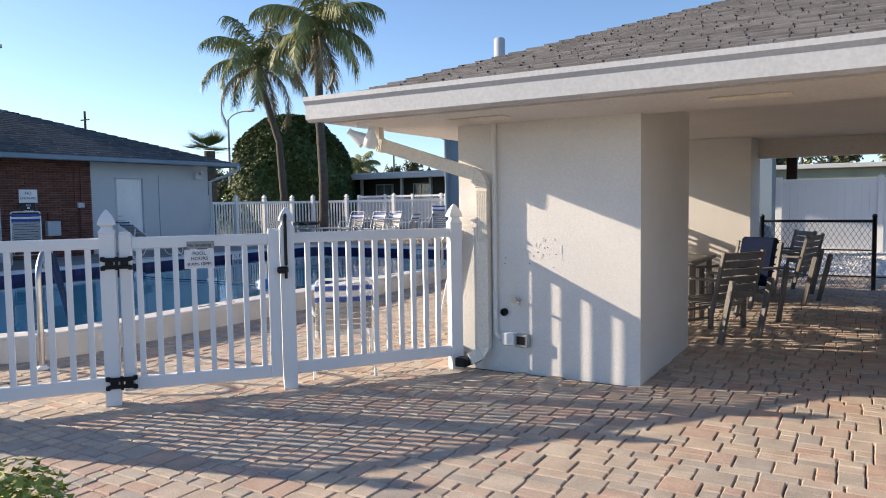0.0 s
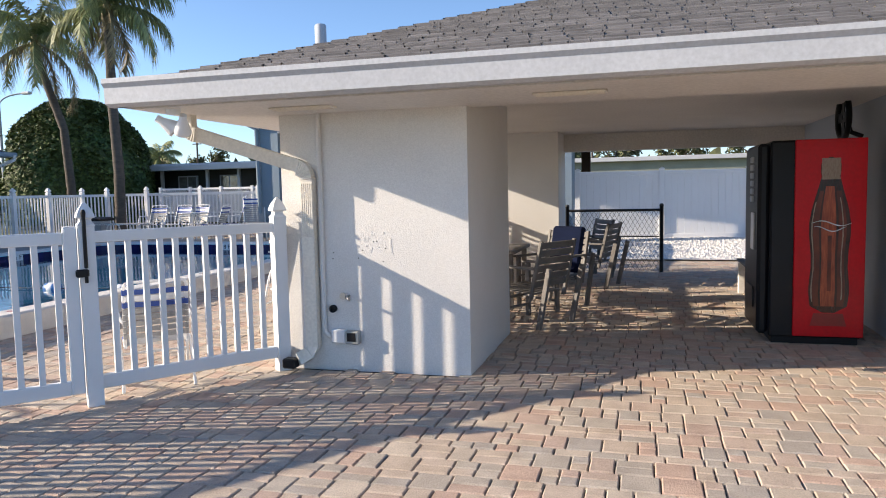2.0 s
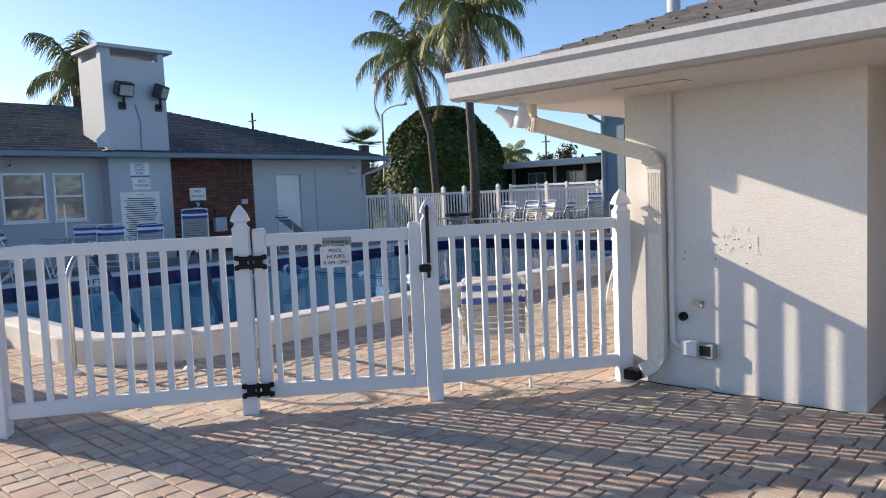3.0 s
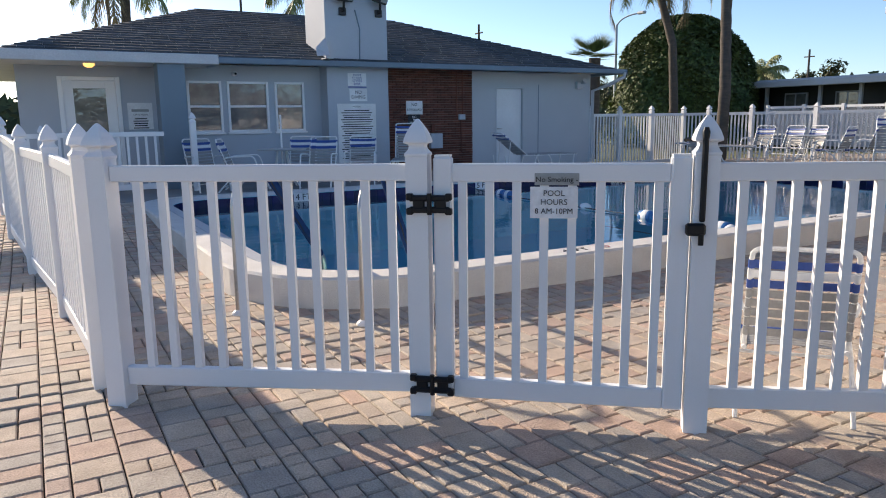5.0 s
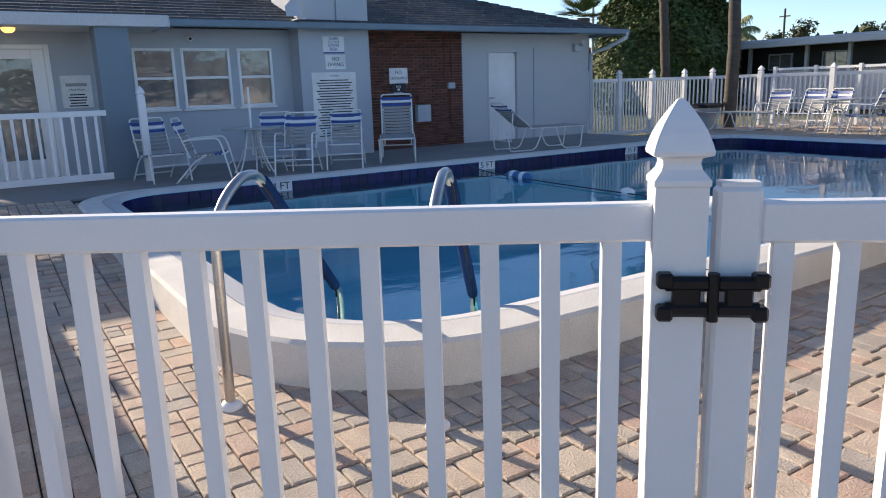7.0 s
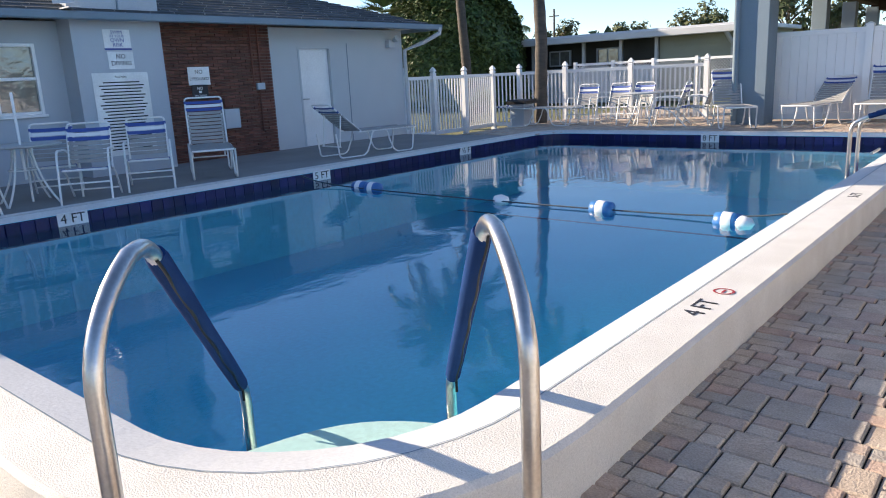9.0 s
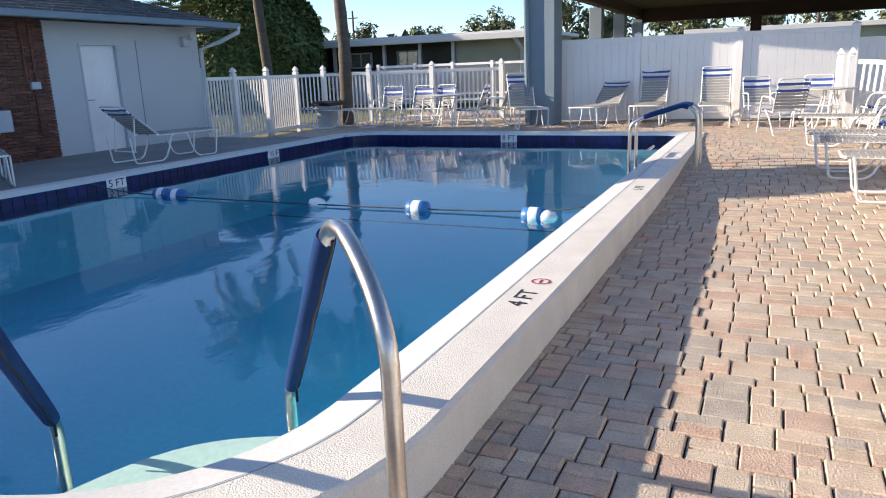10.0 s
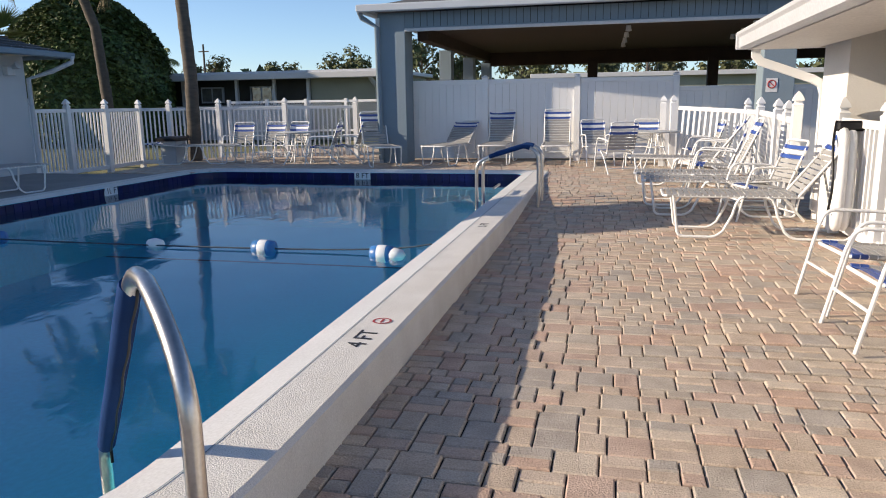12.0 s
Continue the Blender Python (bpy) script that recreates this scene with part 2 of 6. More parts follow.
def gz(x, y):
    """Height of the paving: it climbs gently to the west and the north and falls a little outside the gate."""
    rise = max(0.2 * smooth(-8.5, -13, x), 0.22 * smooth(9.5, 16, y)) * smooth(-16.0, -15.0, x) * (1 - smooth(-3.2, -1.4, x))
    apron = -0.035 * smooth(-5.9, -5.0, x) * (1 - smooth(8, 11, y))
    return rise + apron + 0.115 * smooth(5.9, 7.6, y) * smooth(-5.2, -3.4, x) * (1 - smooth(-2.5, -1.8, x)) * (1 - smooth(10, 13, y))


def rounded(x0, y0, x1, y1, radii, n=10):
    """Rectangle with rounded corners (sw, se, ne, nw), anticlockwise."""
    out = []
    for (cx, cy, a0), r in zip(((x0, y0, 180), (x1, y0, 270), (x1, y1, 0), (x0, y1, 90)), radii):
        sx, sy = (1 if cx == x0 else -1), (1 if cy == y0 else -1)
        for i in range(n + 1):
            a = radians(a0 + 90 * i / n)
            out.append((cx + sx * r + r * math.cos(a), cy + sy * r + r * math.sin(a)))
    return out


# ---- ground ----
s = Shape()
G = [-900, -200, -60, -30] + [x * 1.0 for x in range(-26, 34)] + [60, 200, 900]
HOLE = (-15, -5, 2, 18)
v = [(x, y, gz(max(-20, min(x, 9)), max(-9, min(y, 26))) - 0.07) for y in G for x in G]
n = len(G)
f = []
for j in range(n - 1):
    for i in range(n - 1):
        if not (G[i] >= HOLE[0] and G[i + 1] <= HOLE[1] and G[j] >= HOLE[2] and G[j + 1] <= HOLE[3]):
            f.append((j * n + i, j * n + i + 1, (j + 1) * n + i + 1, (j + 1) * n + i))
s.add(v, f, True)
setting("ground", s, M_GRASS, "dry lawn reaching the horizon")

# ---- pool ----
OUT = rounded(-13.56, 3.19, -6.03, 16.42, (1.0, 1.35, 0.25, 0.8))
MID = rounded(-13.31, 3.44, -6.30, 16.20, (0.85, 1.12, 0.2, 0.65))
INN = rounded(-13.27, 3.66, -6.527, 16.16, (0.7, 0.95, 0.2, 0.6))
NP = len(OUT)


def ring(a, za, b, zb):
    s = Shape()
    return s.add([(*p, za) for p in a] + [(*p, zb) for p in b], [(i, (i + 1) % NP, NP + (i + 1) % NP, NP + i) for i in range(NP)])


WATER_Z = 0.06
pool = thing("swimming_pool", "blue swimming pool with raised white plaster coping", "pool", kind="structure")
s = ring(OUT, -0.1, OUT, 0.225)
o = ring(OUT, 0.225, [(p[0] + (q[0] - p[0]) * 0.08, p[1] + (q[1] - p[1]) * 0.08) for p, q in zip(OUT, MID)], 0.245)
s.add(o.v, o.f)
o = ring([(p[0] + (q[0] - p[0]) * 0.08, p[1] + (q[1] - p[1]) * 0.08) for p, q in zip(OUT, MID)], 0.245, MID, 0.25)
s.add(o.v, o.f)
part("coping", s, M_COPE, pool, "rough white plaster coping")
part("coping_joint", ring(MID, 0.2525, [(p[0] + (q[0] - p[0]) * 0.035, p[1] + (q[1] - p[1]) * 0.035) for p, q in zip(MID, INN)], 0.2505), M_GREYPOST, pool, "thin dark joint beside the lip")
part("coping_lip", ring(MID, 0.249, INN, 0.19), M_COPEG, pool, "smooth grey inner lip")
s = ring(INN, 0.19, INN, -0.95)
s.add([(*p, -0.95) for p in INN], [tuple(range(NP))])
part("basin", s, M_BASIN, pool, "blue pool basin")
s = Shape()
s.add([(*p, WATER_Z) for p in INN], [tuple(range(NP))])
w = part("water", s, M_WATER, pool, "calm blue water")
w.visible_shadow = False

# ---- pool house ----
WX = -16.80
house = thing("pool_house", "low grey stucco pool house with brick panel and dark hip roof", "building", kind="structure")


def wall_with_holes(s, x, y0, y1, z0, z1, t, holes):
    """A wall in the plane x with thickness t behind it; holes are (y0, y1, z0, z1), in order of y."""
    y = y0
    for a, b, c, d in holes:
        s.box(x - t, y, z0, x, a, z1)
        if c > z0:
            s.box(x - t, a, z0, x, b, c)
        if d < z1:
            s.box(x - t, a, d, x, b, z1)
        y = b
    s.box(x - t, y, z0, x, y1, z1)


WZ = 2.60
WINS = [(4.74, 5.44), (5.55, 6.42), (6.56, 7.22)]
ENTRY = (2.42, 3.50)
s = Shape()
wall_with_holes(s, WX, 1.75, 7.60, 0.1, WZ, 0.2, [(*ENTRY, 0.1, 2.32)] + [(a, b, 1.22, 2.27) for a, b in WINS])
part("wall", s, M_GREYWALL, house)
s = Shape().box(-17.60, 7.60, 0.1, -16.36, 9.06, WZ)
part("pilaster", s, M_GREYWALL, house, "projecting grey stucco chimney breast")
s = Shape().box(-17.00, 9.06, 0.1, WX - 0.02, 11.56, WZ)
part("brick_backing", s, M_MORTAR, house)
s = Shape()
wall_with_holes(s, WX, 11.56, 15.4, 0.1, WZ, 0.2, [(12.26, 13.16, 0.1, 2.22)])
s.box(-25.00, 15.2, 0.1, WX - 0.2, 15.4, WZ)
s.box(-25.00, 1.75, 0.1, -24.80, 15.2, WZ)
s.box(-24.80, 1.75, 0.1, WX - 0.2, 1.95, WZ)
part("wall", s, M_WHITEWALL, house, "pale painted stucco wall")


def hip_roof(x0, y0, x1, y1, z, slope, along, row=0.16, mat_=None, parent=None, thick=0.03, cell=0.32):
    """Courses of shingles on four sloping planes, as real overlapping strips cut into tabs."""
    rng = random.Random(int(abs(x0 * 100)))
    s = Shape()
    h = min(x1 - x0, y1 - y0) / 2
    under = []
    if along == "y":
        under = [(x0, y0, z), (x1, y0, z), (x1, y1, z), (x0, y1, z), ((x0 + x1) / 2, y0 + h, z + slope * h), ((x0 + x1) / 2, y1 - h, z + slope * h)]
        base = Shape().add(under, [(1, 2, 5, 4), (3, 0, 4, 5), (0, 1, 4), (2, 3, 5), (3, 2, 1, 0)])
    else:
        under = [(x0, y0, z), (x1, y0, z), (x1, y1, z), (x0, y1, z), (x0 + h, (y0 + y1) / 2, z + slope * h), (x1 - h, (y0 + y1) / 2, z + slope * h)]
        base = Shape().add(under, [(0, 1, 5, 4), (2, 3, 4, 5), (3, 0, 4), (1, 2, 5), (3, 2, 1, 0)])
    for side in range(4):
        d = 0.0
        while d < h - 0.02:
            e = min(d + row * 1.15, h)
            a, b = ((x0 + d, x1 - d) if side in (0, 2) else (y0 + d, y1 - d))
            a -= rng.uniform(0, cell * 0.5)
            while a < b:
                c = min(a + cell * rng.uniform(0.6, 1.4), b)
                k = d + rng.uniform(-0.012, 0.012)
                lo = max(a, (x0 if side in (0, 2) else y0) + d)
                if c - lo > 0.02:
                    t1 = thick * rng.uniform(0.8, 1.0)
                    q = []
                    for u, w in ((lo, k), (c - 0.008, k), (c - 0.008, e), (lo, e)):
                        lim = (x0 if side in (0, 2) else y0), (x1 if side in (0, 2) else y1)
                        u = min(max(u, lim[0] + w), lim[1] - w)
                        px, py = {0: (u, y0 + w), 1: (x1 - w, u), 2: (u, y1 - w), 3: (x0 + w, u)}[side]
                        q.append((px, py, z + slope * w + (0.012 + t1 if w == k else 0.006)))
                    dn = [(p[0], p[1], p[2] - t1 - 0.01) for p in q[:2]]
                    if side in (2, 3):
                        s.add(q + dn, [(3, 2, 1, 0), (0, 1, 5, 4)])
                    else:
                        s.add(q + dn, [(0, 1, 2, 3), (1, 0, 4, 5)])
                a = c
            d += row
    part("roof_deck", base, M_SOFFIT, parent, "painted soffit")
    return part("shingles", s, mat_, parent)


hip_roof(-25.40, 1.2, -16.10, 16.0, 2.65, 0.345, "y", 0.2, M_SHINGLE_D, house, 0.02, 0.5)
s = Shape().box(-16.15, 1.15, 2.57, -16.05, 16.05, 2.69, c=0.02)
s.box(-25.45, 15.95, 2.57, -16.15, 16.05, 2.69, c=0.02)
part("gutter", s, M_GREYPOST, house, "dark grey eaves gutter")
s = Shape()
s.tube([(-16.07, 15.95, 2.62), (-16.07, 15.95, 2.5), (-16.40, 15.7, 2.3), (-16.76, 15.45, 2.15), (-16.76, 15.45, 0.3)], 0.05, 8)
part("downspout", s, M_GUTTER, house)
# chimney above the breast
s = Shape()
s.box(-17.60, 7.60, WZ, -16.36, 9.06, 4.82)
part("chimney", s, M_GREYWALL, house, "square grey stucco chimney")
s = Shape().box(-17.60, 7.60, 4.82, -17.40, 7.82, 5.02).box(-16.56, 7.60, 4.82, -16.36, 7.82, 5.02).box(-17.60, 8.92, 4.82, -17.40, 9.06, 5.02).box(-16.56, 8.92, 4.82, -16.36, 9.06, 5.02)
s.box(-17.72, 7.5, 5.02, -16.24, 9.24, 5.10, c=0.01)
part("chimney_cap", s, M_GREYWALL, house, "slab cap on short legs")
s = Shape().box(-16.36, 7.45, 2.72, -15.90, 7.60, 2.74)
s.add([(-16.36, 7.38, 2.98), (-16.36, 7.60, 3.2), (-16.10, 7.60, 2.8), (-16.10, 7.3, 2.78)], [(0, 1, 2, 3)])
part("flashing", s, M_GUTTER, house)
# porch
s = Shape().box(-16.79, -1.0, 2.52, -15.50, 5.05, 2.66)
part("porch_roof", s, M_SOFFIT, house)
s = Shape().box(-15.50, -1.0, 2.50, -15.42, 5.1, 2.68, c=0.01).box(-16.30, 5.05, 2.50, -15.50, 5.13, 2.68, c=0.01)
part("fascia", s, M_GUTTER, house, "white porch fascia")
s = Shape().box(-15.95, 4.02, 0.1, -15.50, 4.5, 2.52, c=0.01)
part("porch_post", s, M_GREYPOST, house, "square blue-grey porch pier")
s = Shape().box(-15.70, 1.0, 0.1, -15.60, 1.1, 2.52)
part("porch_post", s, M_GREYPOST, house)

setting("west_deck", Shape().box(-16.85, -1.0, 0.0, -13.50, 15.3, 0.205), M_DECK, "grey concrete deck beside the pool house")

# ---- cabana ----
NUDGE = Matrix.Translation((0.04, 0, 0))
CAB = (-3.46, 4.80, 7.0, 11.95)
cabana = thing("open_shelter", "open shelter with white stucco piers and grey shingle hip roof", "building", kind="structure", at=NUDGE)
s = Shape().box(-2.64, 5.763, -0.05, -1.03, 5.96, 2.09).box(-1.23, 5.96, -0.05, -1.03, 7.47, 2.32)
part("pier", s, M_STUCCO, cabana, "white stucco wall pier with stained patches")
s = Shape().box(-2.56, 10.86, -0.05, -0.92, 11.06, 2.32).box(-2.56, 11.06, -0.05, -2.40, 11.8, 2.29).box(-1.08, 11.06, -0.05, -0.92, 11.8, 2.29)
part("pier", s, M_STUCCO, cabana, "white stucco wall pier")
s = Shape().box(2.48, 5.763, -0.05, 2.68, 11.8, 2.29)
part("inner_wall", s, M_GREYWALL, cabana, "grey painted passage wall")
s = Shape().box(2.68, 5.763, -0.05, 7.0, 5.96, 2.09)
part("front_wall", s, M_STUCCO, cabana)
s = Shape().box(-0.92, 11.62, 1.99, 2.48, 11.8, 2.29).box(-2.64, 5.763, 2.09, 7.0, 5.90, 2.48)
s.box(-2.56, 5.9, 2.20, -2.40, 10.86, 2.32)
part("header", s, M_SOFFIT, cabana, "cream painted header beam")
s = Shape().box(-2.55, 5.91, 2.325, 2.60, 11.61, 2.36)
part("passage_ceiling", s, M_SOFFIT, cabana, "cream ceiling boards")
s = Shape().box(-3.38, 4.88, 2.09, 7.0, 5.763, 2.12).box(-3.38, 5.763, 2.09, -2.64, 11.89, 2.12).box(-2.64, 11.8, 2.09, 7.0, 11.89, 2.12)
part("soffit", s, M_SOFFIT, cabana, "cream painted soffit")
hip_roof(CAB[0], CAB[1], CAB[2] + 3.8, CAB[3], 2.25, 0.375, "x", 0.11, M_SHINGLE, cabana, 0.011, 0.22)


def gutter(p, q, out):
    """An ogee gutter with a rolled top edge from p to q; out is the outward direction."""
    s = Shape()
    prof = [(0, 2.10), (0.06, 2.10), (0.10, 2.12), (0.105, 2.235), (0.13, 2.265), (0.13, 2.30), (0.115, 2.30), (0.115, 2.275), (0, 2.26)]
    v = [(a[0] + out[0] * d, a[1] + out[1] * d, z) for a in (p, q) for d, z in prof]
    k = len(prof)
    s.add(v, [(i, (i + 1) % k, k + (i + 1) % k, k + i) for i in range(k)] + [tuple(range(k)), tuple(range(k, 2 * k))])
    return s


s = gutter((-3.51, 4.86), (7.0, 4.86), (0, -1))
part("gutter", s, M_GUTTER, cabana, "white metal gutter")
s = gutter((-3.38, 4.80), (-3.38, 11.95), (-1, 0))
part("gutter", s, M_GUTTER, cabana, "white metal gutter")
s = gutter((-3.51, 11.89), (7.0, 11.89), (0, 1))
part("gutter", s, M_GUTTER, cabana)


def text_mesh(body, size, material, depth=0.0015, align="CENTER"):
    """The mesh of a line of writing, in its own xy plane, made once."""
    cu = bpy.data.curves.new("writing", "FONT")
    cu.body, cu.size, cu.extrude, cu.align_x, cu.align_y = body, size, depth, align, "CENTER"
    cu.resolution_u = 3
    ob = bpy.data.objects.new("writing", cu)
    scene.collection.objects.link(ob)
    bpy.context.view_layer.update()
    me = bpy.data.meshes.new_from_object(ob.evaluated_get(bpy.context.evaluated_depsgraph_get()))
    bpy.data.objects.remove(ob)
    me.materials.clear()
    me.materials.append(material)
    return me


def writing(body, size, material, parent, m):
    ob = new("writing", text_mesh(body, size, material))
    ob.parent = parent
    ob.matrix_basis = m
    return ob


# ---- picket fences ----
POST_W, POST_H, TOP_Z, PICKET = 0.052, 1.255, 1.205, 0.02


def post_shape(h, w, tip=0.155):
    s = Shape()
    return s.square_lathe([(w, -0.09), (w, h - 0.016), (w * 1.06, h - 0.012), (w * 1.06, h - 0.002), (w * 0.93, h + 0.006), (w * 0.76, h + 0.018), (w * 0.70, h + 0.030), (w * 0.74, h + 0.040),
        (w * 1.10, h + 0.047), (w * 1.12, h + 0.054), (w * 1.05, h + 0.068), (w * 0.90, h + 0.090), (w * 0.68, h + 0.113), (w * 0.40, h + 0.136), (w * 0.14, h + tip), (0.001, h + tip + 0.003)])


def rail_shape(length, z0, z1, d=0.021):
    return Shape().box(0, -d, z0, length, d, z1, c=0.006)


POSTS, PICKETS = {}, {}


def put_post(parent, p, h, w=POST_W, turn=0.0, z=0.0):
    k = (round(h, 3), round(w, 3))
    if k not in POSTS:
        POSTS[k] = post_shape(h, w).mesh("post", M_PVC)
    ob = new("post", POSTS[k])
    ob.parent = parent
    ob.matrix_basis = Matrix.Translation((p[0], p[1], z)) @ Matrix.Rotation(turn, 4, "Z")


def put_panel(parent, p, q, zp, zq, top, gap=0.128, low=0.075, inset=0.05, n=None, pw=PICKET, rail=0.08, lowrail=0.10, ends=None):
    """Two rails and the pickets between p and q, following the two ground heights."""
    m, length = line_m(p, q)
    tilt = math.atan2(zq - zp, length)
    m = Matrix.Translation((p[0], p[1], zp)) @ m.to_3x3().to_4x4() @ Matrix.Rotation(-tilt, 4, "Y")
    for z0, z1 in ((top - rail, top), (low, low + lowrail)):
        ob = part("rail", rail_shape(length - 2 * inset, z0, z1, pw * 1.15), M_PVC, parent)
        ob.matrix_basis = m @ Matrix.Translation((inset, 0, 0))
    k = (round(top, 3), round(pw, 3), round(low, 3))
    if k not in PICKETS:
        PICKETS[k] = Shape().box(-pw, -pw * 0.8, low + 0.05, pw, pw * 0.8, top - 0.03).mesh("picket", M_PVC)
    n = n or max(2, round((length - 2 * inset) / gap) - 1)
    step = (length - 2 * inset) / (n + 1)
    first, last = ends or (inset + step, length - inset - step)
    for i in range(n):
        ob = new("picket", PICKETS[k])
        ob.parent = parent
        ob.matrix_basis = m @ Matrix.Translation((first + (last - first) * i / (n - 1), 0, 0))


PC, PH, PL, PE = (-5.195, 2.18), (-4.277, 3.472), (-3.44, 4.46), (-2.59, 5.65)
TURN_F = math.atan2(PL[1] - PH[1], PL[0] - PH[0])
front = thing("picket_fence", "white vinyl picket fence with pointed post caps round the pool deck", "fence")
for p in (PC, PH, PL, PE):
    put_post(front, p, POST_H, turn=TURN_F)
put_panel(front, PC, PH, 0, 0, TOP_Z, n=11, ends=(0.182, 1.452))
put_panel(front, PL, PE, 0, 0, TOP_Z, n=11)
WEST = [(-5.50, 2.11), (-7.2, 2.0), (-9.1, 1.8), (-11.0, 1.6), (-12.9, 1.48), (-14.82, 1.35)]
put_post(front, WEST[0], POST_H, turn=0.06)
for a, b in zip(WEST, WEST[1:]):
    put_panel(front, a, b, gz(*a), gz(*b), TOP_Z)
    put_post(front, b, POST_H, turn=math.atan2(b[1] - a[1], b[0] - a[0]), z=gz(*b))
inner = thing("picket_fence", "white vinyl picket fence running beside the stucco piers", "fence")
LINE = [PE, (-2.60, 7.21), (-2.58, 8.24), (-2.57, 9.42), (-2.57, 10.74)]
for a, b in zip(LINE, LINE[1:]):
    put_panel(inner, a, b, gz(*a), gz(*b), TOP_Z, gap=0.118)
    put_post(inner, b, POST_H, turn=0.1, z=gz(*b))
north = thing("picket_fence", "white vinyl picket fence with a gate beside the shelter", "fence")
LINE = [(-2.72, 12.0), (-2.66, 12.75), (-2.60, 13.65), (-2.55, 15.2), (-2.46, 16.9), (-3.72, 17.65)]
put_post(north, LINE[0], POST_H + 0.1, z=gz(*LINE[0]))
for a, b in zip(LINE, LINE[1:]):
    put_panel(north, a, b, gz(*a), gz(*b), TOP_Z, gap=0.118)
    put_post(north, b, POST_H, turn=0.1, z=gz(*b))
put_post(north, (-3.90, 17.80), POST_H, z=gz(-3.9, 17.8))
porch = thing("picket_fence", "short white vinyl railing in front of the porch", "fence")
put_panel(porch, (-14.9, 1.35), (-14.9, 4.0), 0.2, 0.2, 1.08, gap=0.15)
put_post(porch, (-14.9, 4.45), POST_H, z=0.2)
put_post(porch, (-14.9, 2.05), POST_H - 0.2, z=0.2)

far = thing("picket_fence", "tall white vinyl picket fence behind the far deck", "fence")
FL = [(-16.83, 15.45), (-16.87, 16.57), (-16.82, 17.77), (-17.0, 19.3), (-16.3, 19.6), (-15.0, 19.85), (-13.3, 20.25), (-11.5, 20.7)]
for i, p in enumerate(FL):
    put_post(far, p, 1.595, 0.058)
    if i:
        put_panel(far, FL[i - 1], p, 0, 0, 1.53, gap=0.115, pw=0.019)

# ---- gate ----
gate = thing("pool_gate", "white vinyl picket gate with black hinges and hours sign", "gate")
gm, gl = line_m(PH, PL)
gx0, gx1 = 0.075, gl - 0.06
for x0, x1 in ((gx0, gx0 + 0.088), (gx1 - 0.088, gx1)):
    s = Shape().box(x0, -0.03, 0.06, x1, 0.03, 1.235, c=0.008)
    s.box(x0 + 0.006, -0.024, 1.235, x1 - 0.006, 0.024, 1.245)
    part("stile", s, M_PVC, gate).matrix_basis = gm
for z0, z1 in ((TOP_Z - 0.085, TOP_Z), (0.06, 0.16)):
    part("rail", Shape().box(gx0 + 0.088, -0.024, z0, gx1 - 0.088, 0.024, z1, c=0.006), M_PVC, gate).matrix_basis = gm
gp = Shape().box(-PICKET, -0.017, 0.16, PICKET, 0.017, 1.14).mesh("picket", M_PVC)
for i in range(8):
    ob = part("picket", gp, M_PVC, gate)
    ob.matrix_basis = gm @ Matrix.Translation((gx0 + 0.088 + 0.048 + (gx1 - gx0 - 0.176 - 0.096) * i / 7, 0, 0))
for z in (1.02, 0.135):
    pin = part("hinge", Shape().tube([(0.064, -0.07, z - 0.05), (0.064, -0.07, z + 0.05)], 0.012), M_BLACK, gate, "black plastic hinge")
    pin.matrix_basis = gm
    for x0, x1, bx in ((-0.035, 0.060, -0.03), (0.068, 0.162, 0.155)):
        s = Shape()
        s.box(x0, -0.078, z - 0.042, x1, -0.053, z - 0.012, c=0.008).box(x0, -0.078, z + 0.012, x1, -0.053, z + 0.042, c=0.008)
        s.box(x0 + 0.02, -0.074, z - 0.02, x1 - 0.02, -0.055, z + 0.02, c=0.004)
        for k in (-0.034, 0.034):
            s.box(bx - 0.016, -0.082, z + k - 0.016, bx + 0.016, -0.05, z + k + 0.016, c=0.005)
        part("leaf", s, M_BLACK, pin)
s = Shape().box(gl - 0.028, -0.075, 0.95, gl - 0.004, -0.05, 1.33, c=0.006).box(gl - 0.085, -0.085, 0.89, gl - 0.0, -0.045, 0.945, c=0.01)
s.tube([(gl - 0.02, -0.08, 0.9), (gl - 0.02, -0.08, 0.85)], 0.012)
s.lathe([(0.014, 1.31), (0.017, 1.34), (0.010, 1.36)], 10, Matrix.Translation((gl - 0.018, -0.075, 0)))
part("latch", s, M_BLACK, gate, "tall black magnetic gate latch").matrix_basis = gm


def sign(name, label, w, h, m, board, lines, border=None, t=0.004):
    """A flat board with its writing; the writing lies in the board's xz plane and faces -y."""
    ob = thing(name, label, "sign", at=m)
    part("board", Shape().box(-w / 2, -t, -h / 2, w / 2, 0, h / 2, c=0.0015), board, ob)
    for body, size, z, ink in lines:
        if body:
            writing(body, size, ink, ob, Matrix.Translation((0, -t - 0.0012, z)) @ Matrix.Rotation(math.pi / 2, 4, "X"))
        else:
            part("bar", Shape().box(-size, -t - 0.002, z - ink[1], size, -t, z + ink[1]), ink[0], ob)
    return ob


